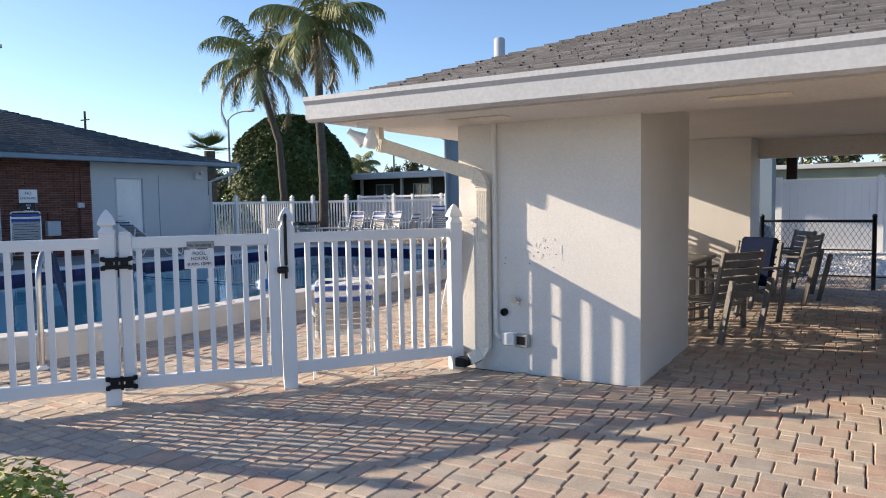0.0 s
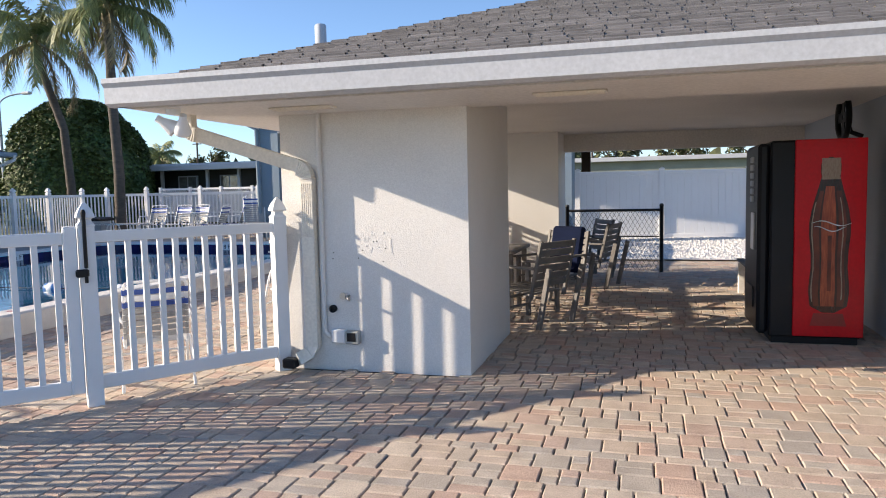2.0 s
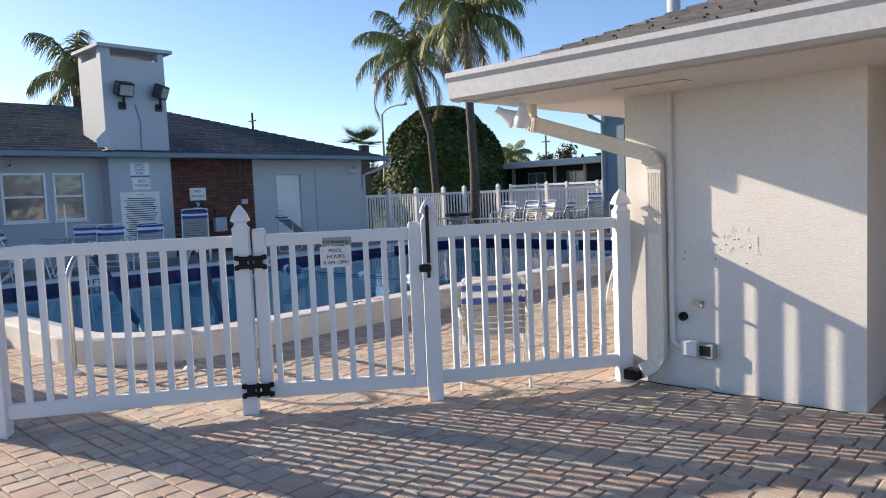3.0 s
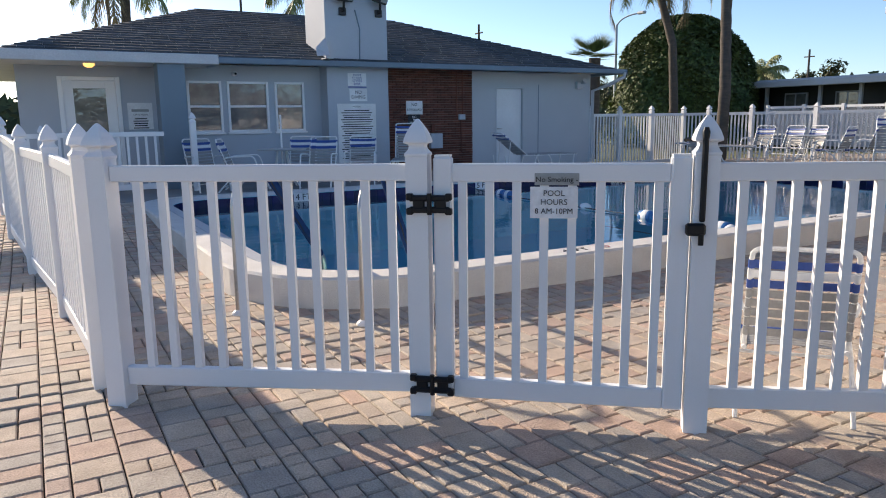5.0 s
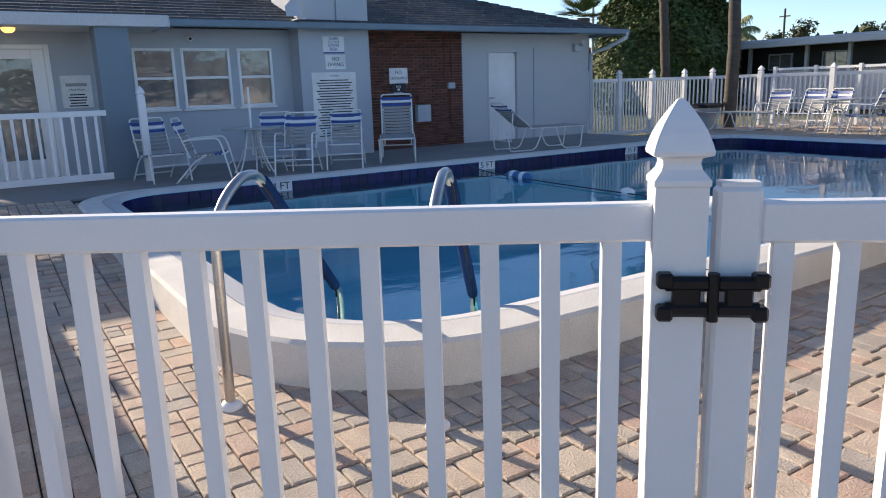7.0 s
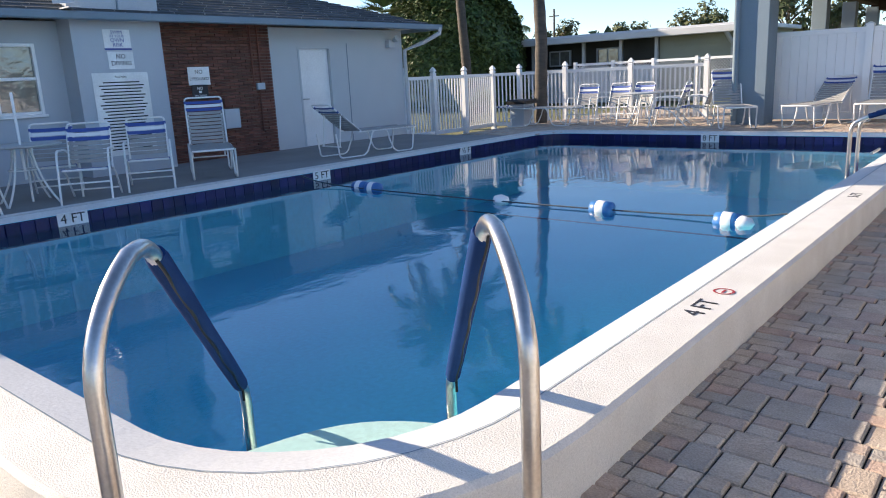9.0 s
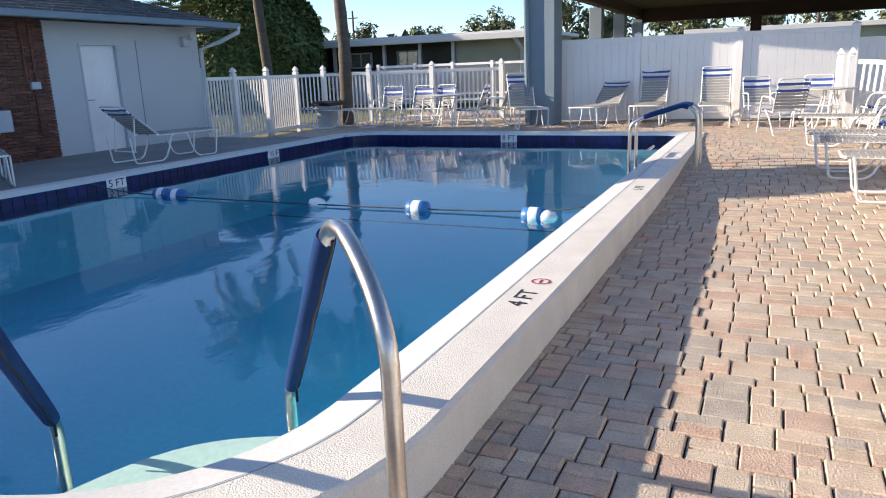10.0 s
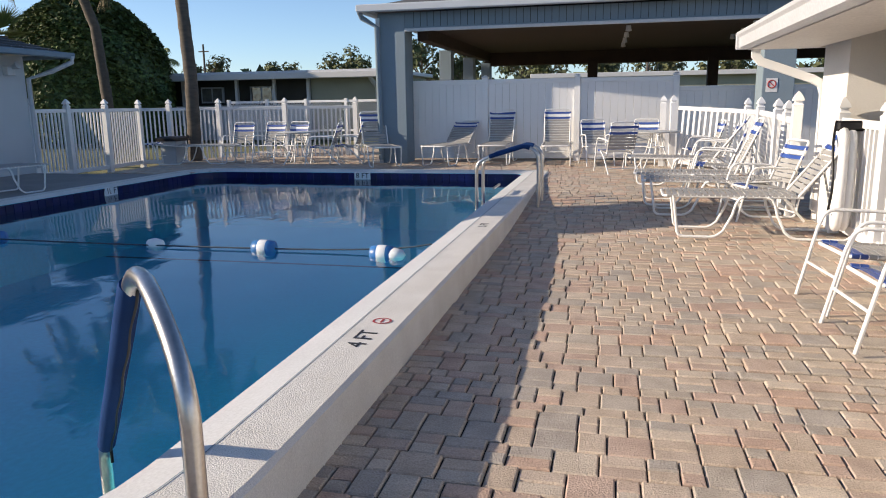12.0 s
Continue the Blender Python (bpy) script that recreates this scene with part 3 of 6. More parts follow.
gc = gm @ Matrix.Translation((gx0 + 0.088 + 0.485, -0.0262, 0))
sign("no_smoking_sign", "small grey sign with black lettering on the gate rail", 0.20, 0.055, gc @ Matrix.Translation((0, 0, 1.134)), M_GREYSIGN, [("No Smoking -", 0.034, -0.002, M_INK)])
sign("pool_hours_sign", "white sign with pool opening hours on the gate", 0.215, 0.145, gc @ Matrix.Translation((-0.012, 0, 1.027)), M_WHITE,
     [("POOL", 0.037, 0.042, M_INK), ("HOURS", 0.037, 0.002, M_INK), ("8 AM-10PM", 0.036, -0.040, M_INK)])

# ---- handrails of the pool steps ----


def arc(p, c, q, n=6):
    """A smooth bend from p by c to q."""
    p, c, q = Vector(p), Vector(c), Vector(q)
    return [(1 - t) ** 2 * p + 2 * t * (1 - t) * c + t * t * q for t in (i / n for i in range(n + 1))]


def hand_rail(base, apex, low, name_label):
    ob = thing("pool_handrail", name_label, "handrail", "rails of the pool steps")
    b, a, l = Vector((*base, 0.0)), Vector((*apex, 1.065)), Vector((*low, 0.19))
    d = (Vector((l.x, l.y, 0)) - Vector((b.x, b.y, 0))).normalized()
    knee = b + Vector((0, 0, 0.80)) + d * 0.01
    down = (l - a).normalized()
    pts = [b, b + Vector((0, 0, 0.4)) + d * 0.005] + arc(knee, b + Vector((0, 0, 0.97)) + d * 0.03, a - d * 0.05 + Vector((0, 0, 0.0)), 7) + arc(a, a + d * 0.07 + Vector((0, 0, 0.01)), a + d * 0.09 + down * 0.06, 5)[1:]
    pts += [l - down * 0.02] + arc(l, l + down * 0.05, l + Vector((0, 0, -0.10)) + d * 0.04, 4) + [l + Vector((0, 0, -0.6)) + d * 0.04]
    part("rail", Shape().tube(pts, 0.0245, 14), M_STEEL, ob)
    s0, s1 = a + d * 0.10 + down * 0.07, l - down * 0.03
    sl = Shape().tube([s0 + (s1 - s0) * t for t in (0, 0.02, 0.25, 0.5, 0.75, 0.98, 1)], [0.03, 0.034, 0.035, 0.033, 0.035, 0.033, 0.029], 12)
    part("sleeve", sl, M_NAVY, ob, "navy fabric grip sleeve with zip")
    side = d.cross(Vector((0, 0, 1))).normalized()
    off = Vector((0, 0, -0.012)) - d * 0.028 + side * 0.012
    z = Shape().tube([s0 + (s1 - s0) * t + off + side * 0.003 * math.sin(t * 25) for t in (i / 24 for i in range(25))], 0.006, 6)
    z.tube([s1 + off, s1 + off + Vector((0, 0, -0.05))], 0.006, 6)
    part("zip", z, M_BLACK, ob, "black zip")
    part("base_collar", Shape().lathe([(0.055, 0.0), (0.055, 0.012), (0.03, 0.035), (0.026, 0.036)], 16, Matrix.Translation(b)), M_PVC, ob, "white plastic base collar")


hand_rail((-6.527, 3.118), (-6.707, 3.352), (-7.50, 4.13), "bent stainless handrail of the pool steps with navy sleeve")
hand_rail((-5.773, 3.80), (-6.06, 4.06), (-6.78, 4.71), "bent stainless handrail of the pool steps with navy sleeve")

s = Shape()
for k in (-1, 1):
    x = 0.26 * k
    s.tube([(x, 0, -0.05), (x, 0, 0.55)] + arc((x, 0, 0.62), (x, 0, 0.86), (x, 0.24, 0.84))[1:] + [(x, 0.7, 0.70)] + arc((x, 0.78, 0.66), (x, 0.86, 0.62), (x, 0.86, 0.5))[1:] + [(x, 0.86, -0.5)], 0.024, 12)
s.tube([(-0.26, 0.62, 0.27), (0.26, 0.62, 0.27)], 0.018)
ladder = thing("pool_ladder", "stainless pool ladder with blue hand grips", "ladder", at=Matrix.Translation((-5.85, 12.6, 0.08)) @ Matrix.Rotation(math.pi / 2, 4, "Z"))
part("frame", s, M_STEEL, ladder)
for k in (-1, 1):
    x = 0.26 * k
    part("grip", Shape().tube(arc((x, 0.12, 0.83), (x, 0.2, 0.865), (x, 0.27, 0.835)) + [(x, 0.68, 0.71)], 0.031, 12), M_NAVY, ladder, "blue foam grip")
for i in range(3):
    part("tread", Shape().box(-0.24, 0.82, -0.15 - 0.25 * i, 0.24, 0.90, -0.12 - 0.25 * i, c=0.008), M_PVC, ladder)

# corner steps under water
cs = [p for p in INN if p[0] > -7.3 and p[1] < 4.65]
inner_arc = [(-6.60 - 0.69 * t - 0.13 * math.sin(math.pi * t), 4.68 - 0.73 * t + 0.11 * math.sin(math.pi * t)) for t in (i / 12 for i in range(13))]
s = Shape().prism(cs + inner_arc, -0.3, 0.015)
part("corner_step", s, M_STEP, pool, "pale underwater corner step")
cs2 = [(p[0] - 0.18, p[1] + 0.2) for p in inner_arc]
s = Shape().prism(cs + cs2, -0.6, -0.3)
part("corner_step", s, M_STEP, pool)
part("floor_line", Shape().box(-13.2, 12.75, -0.949, -6.55, 12.83, -0.944), M_TILE, pool, "dark line across the pool floor")

# tile band, depth marks, rope
k = 0
TL = Shape().box(0.004, 0, 0.0, 0.146, 0.012, 0.142, c=0.003).mesh("tile", M_TILE)


def tile_run(p, q, n_out):
    m, length = line_m(p, q)
    for i in range(int(length / 0.15)):
        ob = new("tile", TL)
        ob.parent = pool
        ob.matrix_basis = m @ Matrix.Translation((i * 0.15, 0, 0.035))


band = ring(INN, 0.185, [(p[0] + (q[0] - p[0]) * -0.01, p[1] + (q[1] - p[1]) * -0.01) for p, q in zip(INN, MID)], -0.08)
part("tile_band", band, M_TILE, pool, "dark cobalt waterline tiles")
tile_run((-13.262, 15.4), (-13.262, 4.5), 1)
tile_run((-6.75, 16.152), (-12.6, 16.152), 1)


def depth_mark(body, m):
    ob = thing("depth_mark", "white tile with black depth lettering on the pool edge", "sign", "depth marks", at=m)
    part("plate", Shape().box(-0.17, -0.006, -0.075, 0.17, 0, 0.075, c=0.003), M_WHITE, ob)
    writing(body, 0.15, M_INK, ob, Matrix.Translation((0, -0.0075, 0)) @ Matrix.Rotation(math.pi / 2, 4, "X"))


for body, y in (("4 FT", 5.90), ("5 FT", 9.59), ("7 ½ FT", 13.13)):
    depth_mark(body, Matrix.Translation((-13.246, y, 0.13)) @ Matrix.Rotation(math.pi / 2, 4, "Z"))
depth_mark("8 FT", Matrix.Translation((-9.745, 16.136, 0.13)))
flat = thing("depth_mark", "black painted depth lettering on the white coping", "sign", "depth marks", at=Matrix.Translation((-6.17, 6.03, 0.249)) @ Matrix.Rotation(radians(90), 4, "Z"))
writing("4 FT", 0.155, M_INK, flat, Matrix.Translation((0, 0, 0)))
s = Shape()
s.add([(0.33 + r * math.cos(a), 0.0 + r * math.sin(a), 0.001) for r in (0.045, 0.058) for a in (2 * math.pi * i / 20 for i in range(20))], [(i, (i + 1) % 20, 20 + (i + 1) % 20, 20 + i) for i in range(20)][::1])
s.box(0.30, -0.006, 0, 0.36, 0.006, 0.0015, Matrix.Identity(4))
part("no_diving_mark", s, M_RED, flat, "small red ring symbol")
flat2 = thing("depth_mark", "faded black depth lettering on the white coping", "sign", "depth marks", at=Matrix.Translation((-6.17, 9.86, 0.249)) @ Matrix.Rotation(radians(90), 4, "Z"))
writing("5 FT", 0.13, M_INK, flat2, Matrix.Translation((0, 0, 0)))
flat3 = thing("depth_mark", "black painted depth lettering on the white coping", "sign", "depth marks", at=Matrix.Translation((-9.35, 3.31, 0.249)))
writing("3 FT", 0.13, M_INK, flat3, Matrix.Translation((0, 0, 0)))

M_BUOYB = mat("blue_float", (0.03, 0.16, 0.42), None, 0.4, 5, 60, 0.05)
rope = thing("lane_rope", "thin rope with blue and white floats across the water", "rope")
pts = [(-13.25 + 6.7 * t, 9.2 - 0.15 * math.sin(3 * t) - 0.9 * max(0, t - 0.9), WATER_Z + 0.02 + 0.10 * (2 * t - 1) ** 8) for t in (i / 40 for i in range(41))]
part("cord", Shape().tube(pts, 0.009, 6), mat("dark_rope", (0.05, 0.08, 0.11), None, 0.9, 20, 120, 0.3), rope)


def float_part(x, y, white_only=False):
    m = Matrix.Translation((x, y, WATER_Z + 0.02)) @ Matrix.Rotation(math.pi / 2, 4, "Y")
    if white_only:
        part("float", Shape().lathe([(0.005, -0.11), (0.05, -0.08), (0.07, 0), (0.05, 0.08), (0.005, 0.11)], 14, m), M_PVC, rope, "white float")
        return
    f = part("float", Shape().lathe([(0.03, -0.13), (0.075, -0.115), (0.085, -0.05), (0.085, 0.05), (0.075, 0.115), (0.03, 0.13)], 16, m), M_BUOYB, rope, "blue float with a white band")
    part("band", Shape().lathe([(0.0865, -0.045), (0.0885, -0.04), (0.0885, 0.04), (0.0865, 0.045)], 16, m), M_PVC, f)


for x, y in ((-12.0, 9.2), (-11.74, 9.18), (-8.333, 9.1), (-7.03, 9.02)):
    float_part(x, y)
float_part(-9.6, 9.1, True)
float_part(-6.90, 9.0, True)


# ---- details of the pool house ----
BR = Shape().box(0, 0.003, 0.004, 0.10, 0.197, 0.052, c=0.004)
BRICK_MESH = BR.mesh("brick", M_BRICK)
rng = random.Random(11)
brick_rest = Shape()
rowz, r, placed = 0.12, 0, 0
while rowz < 2.6:
    y = 9.06 - (0.1 if r % 2 else 0)
    while y < 11.54:
        a, b = max(y, 9.06), min(y + 0.2, 11.56)
        if b - a > 0.05:
            dx = rng.uniform(-0.006, 0.01)
            if placed < 300 and b - a > 0.195 and 0.8 < rowz < 2.6 and 9.3 < y < 11.0:
                ob = new("brick", BRICK_MESH)
                ob.parent = house
                ob.matrix_basis = Matrix.Translation((WX - 0.10 + 0.03 + dx, a, rowz))
                placed += 1
            else:
                brick_rest.box(WX - 0.07 + dx, a + 0.003, rowz + 0.004, WX + 0.03 + dx, b - 0.003, rowz + 0.052)
        y += 0.2
    rowz += 0.0585
    r += 1
tagged(part("bricks", brick_rest, mat("red_bricks", (0.17, 0.066, 0.046), (0.11, 0.045, 0.035), 0.9, 5, 120, 0.5, rnd=0.35, island=True), house), kind="stuff")

M_GLASS_W = mat("window_pane", (0.20, 0.205, 0.20), (0.12, 0.125, 0.125), 0.04, 5, 4.5, 0.5, spec=1.0)
M_BLIND = mat("pale_blind", (0.45, 0.46, 0.45), None, 0.8, 4, 40, 0.1)
for i, (a, b) in enumerate(WINS):
    wnd = part("window", Shape().box(WX - 0.06, a, 1.22, WX + 0.02, a + 0.05, 2.27, c=0.006).box(WX - 0.06, b - 0.05, 1.22, WX + 0.02, b, 2.27, c=0.006)
        .box(WX - 0.06, a + 0.05, 2.22, WX + 0.02, b - 0.05, 2.27, c=0.006).box(WX - 0.06, a + 0.05, 1.22, WX + 0.02, b - 0.05, 1.27, c=0.006)
        .box(WX - 0.05, a + 0.05, 1.73, WX + 0.01, b - 0.05, 1.78, c=0.006), M_PVC, house, "white sash window")
    for z0, z1 in ((1.27, 1.73), (1.78, 2.22)):
        part("pane", Shape().box(WX - 0.04, a + 0.05, z0, WX - 0.03, b - 0.05, z1), M_GLASS_W, wnd, "reflecting window pane")
    part("sill", Shape().box(WX - 0.02, a - 0.03, 1.18, WX + 0.05, b + 0.03, 1.22, c=0.006), M_PVC, wnd)
dr = part("door", Shape().box(WX - 0.12, 12.30, 0.2, WX - 0.07, 13.12, 2.19, c=0.004), M_DOORW, house, "white flush side door")
part("door_handle", Shape().tube([(WX - 0.07, 12.37, 1.18), (WX - 0.01, 12.37, 1.18), (WX - 0.01, 12.48, 1.18)], 0.012), M_STEEL, dr)
part("door_frame", Shape().box(WX - 0.14, 12.26, 0.2, WX + 0.01, 12.30, 2.22).box(WX - 0.14, 13.12, 0.2, WX + 0.01, 13.16, 2.22).box(WX - 0.14, 12.30, 2.19, WX + 0.01, 13.12, 2.22), M_WHITEWALL, dr)
part("control_joint", Shape().box(WX, 13.62, 0.2, WX + 0.006, 13.64, 2.3), M_GREYPOST, house)
ed = part("entry_door", Shape().box(WX - 0.1, 2.50, 0.2, WX - 0.04, 2.68, 2.25, c=0.005).box(WX - 0.1, 3.24, 0.2, WX - 0.04, 3.42, 2.25, c=0.005)
    .box(WX - 0.1, 2.68, 0.2, WX - 0.04, 3.24, 0.5, c=0.005).box(WX - 0.1, 2.68, 2.1, WX - 0.04, 3.24, 2.25, c=0.005), M_PVC, house, "white entry door with full glass")
part("pane", Shape().box(WX - 0.08, 2.68, 0.5, WX - 0.06, 3.24, 2.1), M_GLASS_W, ed)
part("door_frame", Shape().box(WX - 0.1, 2.42, 0.2, WX + 0.03, 2.50, 2.32, c=0.005).box(WX - 0.1, 3.42, 0.2, WX + 0.03, 3.50, 2.32, c=0.005).box(WX - 0.1, 2.50, 2.25, WX + 0.03, 3.42, 2.32, c=0.005), M_PVC, ed)
bulb = bpy.data.materials.new("warm_lamp")
bulb.use_nodes = True
bulb.node_tree.nodes["Principled BSDF"].inputs["Emission Color"].default_value = (1, 0.50, 0.10, 1)
bulb.node_tree.nodes["Principled BSDF"].inputs["Emission Strength"].default_value = 1.2
lamp = thing("porch_lamp", "small glowing amber ceiling lamp on the porch", "lamp")
part("shade", Shape().lathe([(0.10, 0), (0.09, -0.04), (0.05, -0.07), (0.01, -0.075)], 14, Matrix.Translation((-16.20, 2.95, 2.52))), bulb, lamp)
s = Shape().box(WX - 0.2, 4.9, 0.1, WX - 0.18, 7.4, 2.3)
part("blind", s, M_BLIND, house)

FACE_E = Matrix.Rotation(math.pi / 2, 4, "Z")


def on_wall(x, y, z):
    return Matrix.Translation((x, y, z)) @ FACE_E


bars = lambda n, half, z0, dz, h=0.010: [("", half * (0.75 + 0.25 * ((i * 37) % 10) / 10), z0 - i * dz, (M_INK, h)) for i in range(n)]
sign("pool_rules_sign", "tall white pool rules board with dense black text", 0.92, 1.30, on_wall(-16.355, 8.27, 1.15), M_WHITE, [("Pool Rules", 0.045, 0.585, M_INK)] + bars(22, 0.40, 0.50, 0.050, 0.0095))
sign("swim_at_your_own_risk_sign", "white sign with blue lettering on the grey wall", 0.44, 0.32, on_wall(-16.355, 8.30, 2.30), M_WHITE,
     [("SWIM", 0.075, 0.115, M_BLUEINK), ("AT YOUR", 0.055, 0.058, M_BLUEINK), ("OWN", 0.085, -0.005, M_BLUEINK), ("RISK", 0.085, -0.075, M_BLUEINK), ("", 0.22, -0.14, (M_BLUEINK, 0.014))])
sign("no_diving_sign", "white sign with black lettering on the grey wall", 0.42, 0.27, on_wall(-16.355, 8.32, 1.99), M_WHITE, [("NO", 0.10, 0.055, M_INK), ("DIVING", 0.10, -0.05, M_INK)])
sign("no_lifeguard_sign", "white sign with black lettering on the brick panel", 0.44, 0.32, on_wall(WX + 0.05, 9.92, 1.715), M_WHITE, [("NO", 0.10, 0.07, M_INK), ("LIFEGUARD", 0.075, -0.05, M_INK)])
sign("no_smoking_sign", "black and white no smoking sign on the brick panel", 0.33, 0.26, on_wall(WX + 0.05, 9.91, 1.435), M_INK, [("NO", 0.075, 0.06, M_WHITE), ("SMOKING", 0.055, -0.07, M_WHITE), ("", 0.03, 0.0, (M_WHITE, 0.02))])
sign("office_hours_sign", "white notice with grey print beside the entry door", 0.46, 0.52, on_wall(WX + 0.01, 3.83, 1.57), M_WHITE, [("Office Hours", 0.05, 0.03, M_INK), ("", 0.16, 0.11, (M_GREYSIGN, 0.025))] + bars(5, 0.15, -0.05, 0.045))
conduit = thing("electrical_conduit", "brown painted conduits with a junction box on the brick panel", "conduit")
for k, (a, b, c) in enumerate(((10.93, 2.6, 1.5), (11.10, 2.6, 1.5), (11.05, 1.45, 0.62))):
    part("pipe", Shape().tube([(WX + 0.06, a + 0.16, b), (WX + 0.06, a + 0.16, c)], 0.016), M_BRICK, conduit)
part("junction_box", Shape().box(WX + 0.03, 11.14, 1.42, WX + 0.10, 11.32, 1.55, c=0.01), M_GREYWALL, conduit)
part("meter_box", Shape().box(WX + 0.03, 10.30, 0.74, WX + 0.16, 10.63, 1.10, c=0.01), M_GREYWALL, conduit, "grey metal box")
part("meter_box", Shape().box(WX + 0.03, 10.36, 1.14, WX + 0.10, 10.46, 1.30, c=0.01), M_BRICK, conduit)
cam_ob = thing("security_camera", "small white dome camera under the eaves", "camera", at=Matrix.Translation((WX, 5.72, 2.42)))
part("body", Shape().lathe([(0.05, 0), (0.05, 0.09), (0.035, 0.12), (0.01, 0.125)], 14, Matrix.Rotation(math.pi / 2, 4, "Y")), M_PVC, cam_ob)
part("lens", Shape().lathe([(0.025, 0.12), (0.025, 0.135)], 12, Matrix.Rotation(math.pi / 2, 4, "Y")), M_BLACK, cam_ob)
flood = thing("floodlight", "pair of dark metal floodlights fixed on the chimney", "floodlight")
for y, turn in ((8.0, 0.15), (8.85, 0.7)):
    m = Matrix.Translation((-16.20, y, 4.1)) @ Matrix.Rotation(turn, 4, "Z") @ Matrix.Rotation(0.35, 4, "Y")
    hd = part("head", Shape().box(-0.10, -0.2, -0.15, 0.12, 0.2, 0.17, m, c=0.03), M_DARKMETAL, flood)
    part("lens", Shape().box(0.121, -0.16, -0.11, 0.128, 0.16, 0.12, m, c=0.003), mat("floodlight_glass", (0.45, 0.46, 0.42), None, 0.2, 5, 30, 0.05), hd)
    part("bracket", Shape().tube([(-16.36, y, 3.75), (-16.24, y, 3.75), (-16.22, y, 3.95)], 0.03).box(-16.36, y - 0.08, 3.67, -16.30, y + 0.08, 3.83, c=0.01), M_DARKMETAL, flood)
part("cable", Shape().tube([(-16.35, 8.3, 3.8), (-16.35, 8.4, 3.4), (-16.35, 8.38, 2.75)], 0.015), M_GREYPOST, flood)
vent = thing("roof_vent", "short white vent pipe on the dark roof", "vent")
part("pipe", Shape().lathe([(0.10, 2.9), (0.10, 4.05), (0.12, 4.05), (0.12, 4.15), (0.05, 4.16)], 12, Matrix.Translation((-18.00, 9.7, 0))), M_GUTTER, vent)
eave_lamp = thing("wall_lamp", "double spotlight under the eaves corner", "lamp")
part("box", Shape().box(WX - 0.02, 14.85, 2.2, WX + 0.12, 15.05, 2.38, c=0.01), M_GUTTER, eave_lamp)
part("head", Shape().lathe([(0.03, 0), (0.075, 0.14), (0.075, 0.16)], 12, Matrix.Translation((WX + 0.1, 15.0, 2.35)) @ Matrix.Rotation(1.2, 4, "Y")), M_GUTTER, eave_lamp)

# ---- details of the shelter ----
YW = 5.763
ds = thing("downspout", "cream corrugated gutter downspout on the stucco pier", "downspout", at=NUDGE)


def rect_tube(s, pts, w, d):
    """A rectangular pipe along pts, in the wall's plane."""
    pts = [Vector(p) for p in pts]
    rings = []
    for i, p in enumerate(pts):
        t = (pts[min(i + 1, len(pts) - 1)] - pts[max(i - 1, 0)]).normalized()
        side = t.cross(Vector((0, 1, 0))).normalized() if abs(t.y) < 0.9 else Vector((1, 0, 0))
        up = side.cross(t).normalized()
        rings.append([p + side * a * w / 2 + up * b * d / 2 for a, b in ((-1, -1), (1, -1), (1, 1), (-1, 1))])
    k = len(rings)
    s.add([v for r_ in rings for v in r_], [(i * 4 + j, i * 4 + (j + 1) % 4, i * 4 + 4 + (j + 1) % 4, i * 4 + 4 + j) for i in range(k - 1) for j in range(4)] + [(0, 1, 2, 3), (4 * k - 4, 4 * k - 3, 4 * k - 2, 4 * k - 1)])


s = Shape()
rect_tube(s, [(-3.26, 5.40, 2.09), (-3.26, 5.40, 2.02)] + [tuple(p) for p in arc((-3.26, 5.40, 2.0), (-3.26, 5.40, 1.95), (-3.18, 5.43, 1.925), 5)] + [(-2.56, 5.69, 1.70)] + [tuple(p) for p in arc((-2.46, 5.71, 1.67), (-2.38, 5.71, 1.64), (-2.37, 5.71, 1.55), 5)] + [(-2.37, 5.71, 0.16), (-2.40, 5.66, 0.10), (-2.46, 5.58, 0.07)], 0.105, 0.075)
part("pipe", s, M_CREAM, ds)
for cx, cz, a0, a1, cy in ((-3.18, 2.02, 180, 260, 5.41), (-2.47, 1.55, 5, 75, 5.71)):
    for i in range(9):
        a = radians(a0 + (a1 - a0) * i / 8)
        m = Matrix.Translation((cx + 0.095 * math.cos(a), cy, cz + 0.095 * math.sin(a))) @ Matrix.Rotation(-a, 4, "Y")
        part("rib", Shape().box(-0.058, -0.042, -0.006, 0.058, 0.042, 0.006, m, c=0.003), M_CREAM, ds)
for i in range(6):
    part("flute", Shape().box(-2.415 + 0.018 * i - 0.005, 5.668, 1.08, -2.415 + 0.018 * i + 0.004, 5.674, 1.52), M_CREAM, ds)
part("outlet", Shape().box(-2.56, 5.50, 0.01, -2.45, 5.60, 0.09, c=0.01), M_BLACK, ds, "black outlet adapter")
pipe = thing("wall_conduit", "white painted conduit and outlet box on the stucco pier", "conduit", at=NUDGE)
part("pipe", Shape().tube([(-2.28, YW - 0.02, 2.09), (-2.28, YW - 0.02, 0.38)] + arc((-2.28, YW - 0.02, 0.32), (-2.28, YW - 0.02, 0.25), (-2.2, YW - 0.02, 0.245)), 0.022, 10), M_STUCCO, pipe)
part("outlet_box", Shape().box(-2.21, YW - 0.06, 0.19, -2.08, YW, 0.31, c=0.012), M_PVC, pipe)
part("outlet_cover", Shape().box(-2.08, YW - 0.07, 0.19, -1.96, YW, 0.30, c=0.008), M_GREYSIGN, pipe, "grey weatherproof outlet cover")
part("outlet_face", Shape().box(-2.06, YW - 0.073, 0.215, -1.985, YW - 0.07, 0.285), M_BLACK, pipe)
tap = thing("wall_tap", "small metal hose tap on the stucco pier", "tap", at=NUDGE)
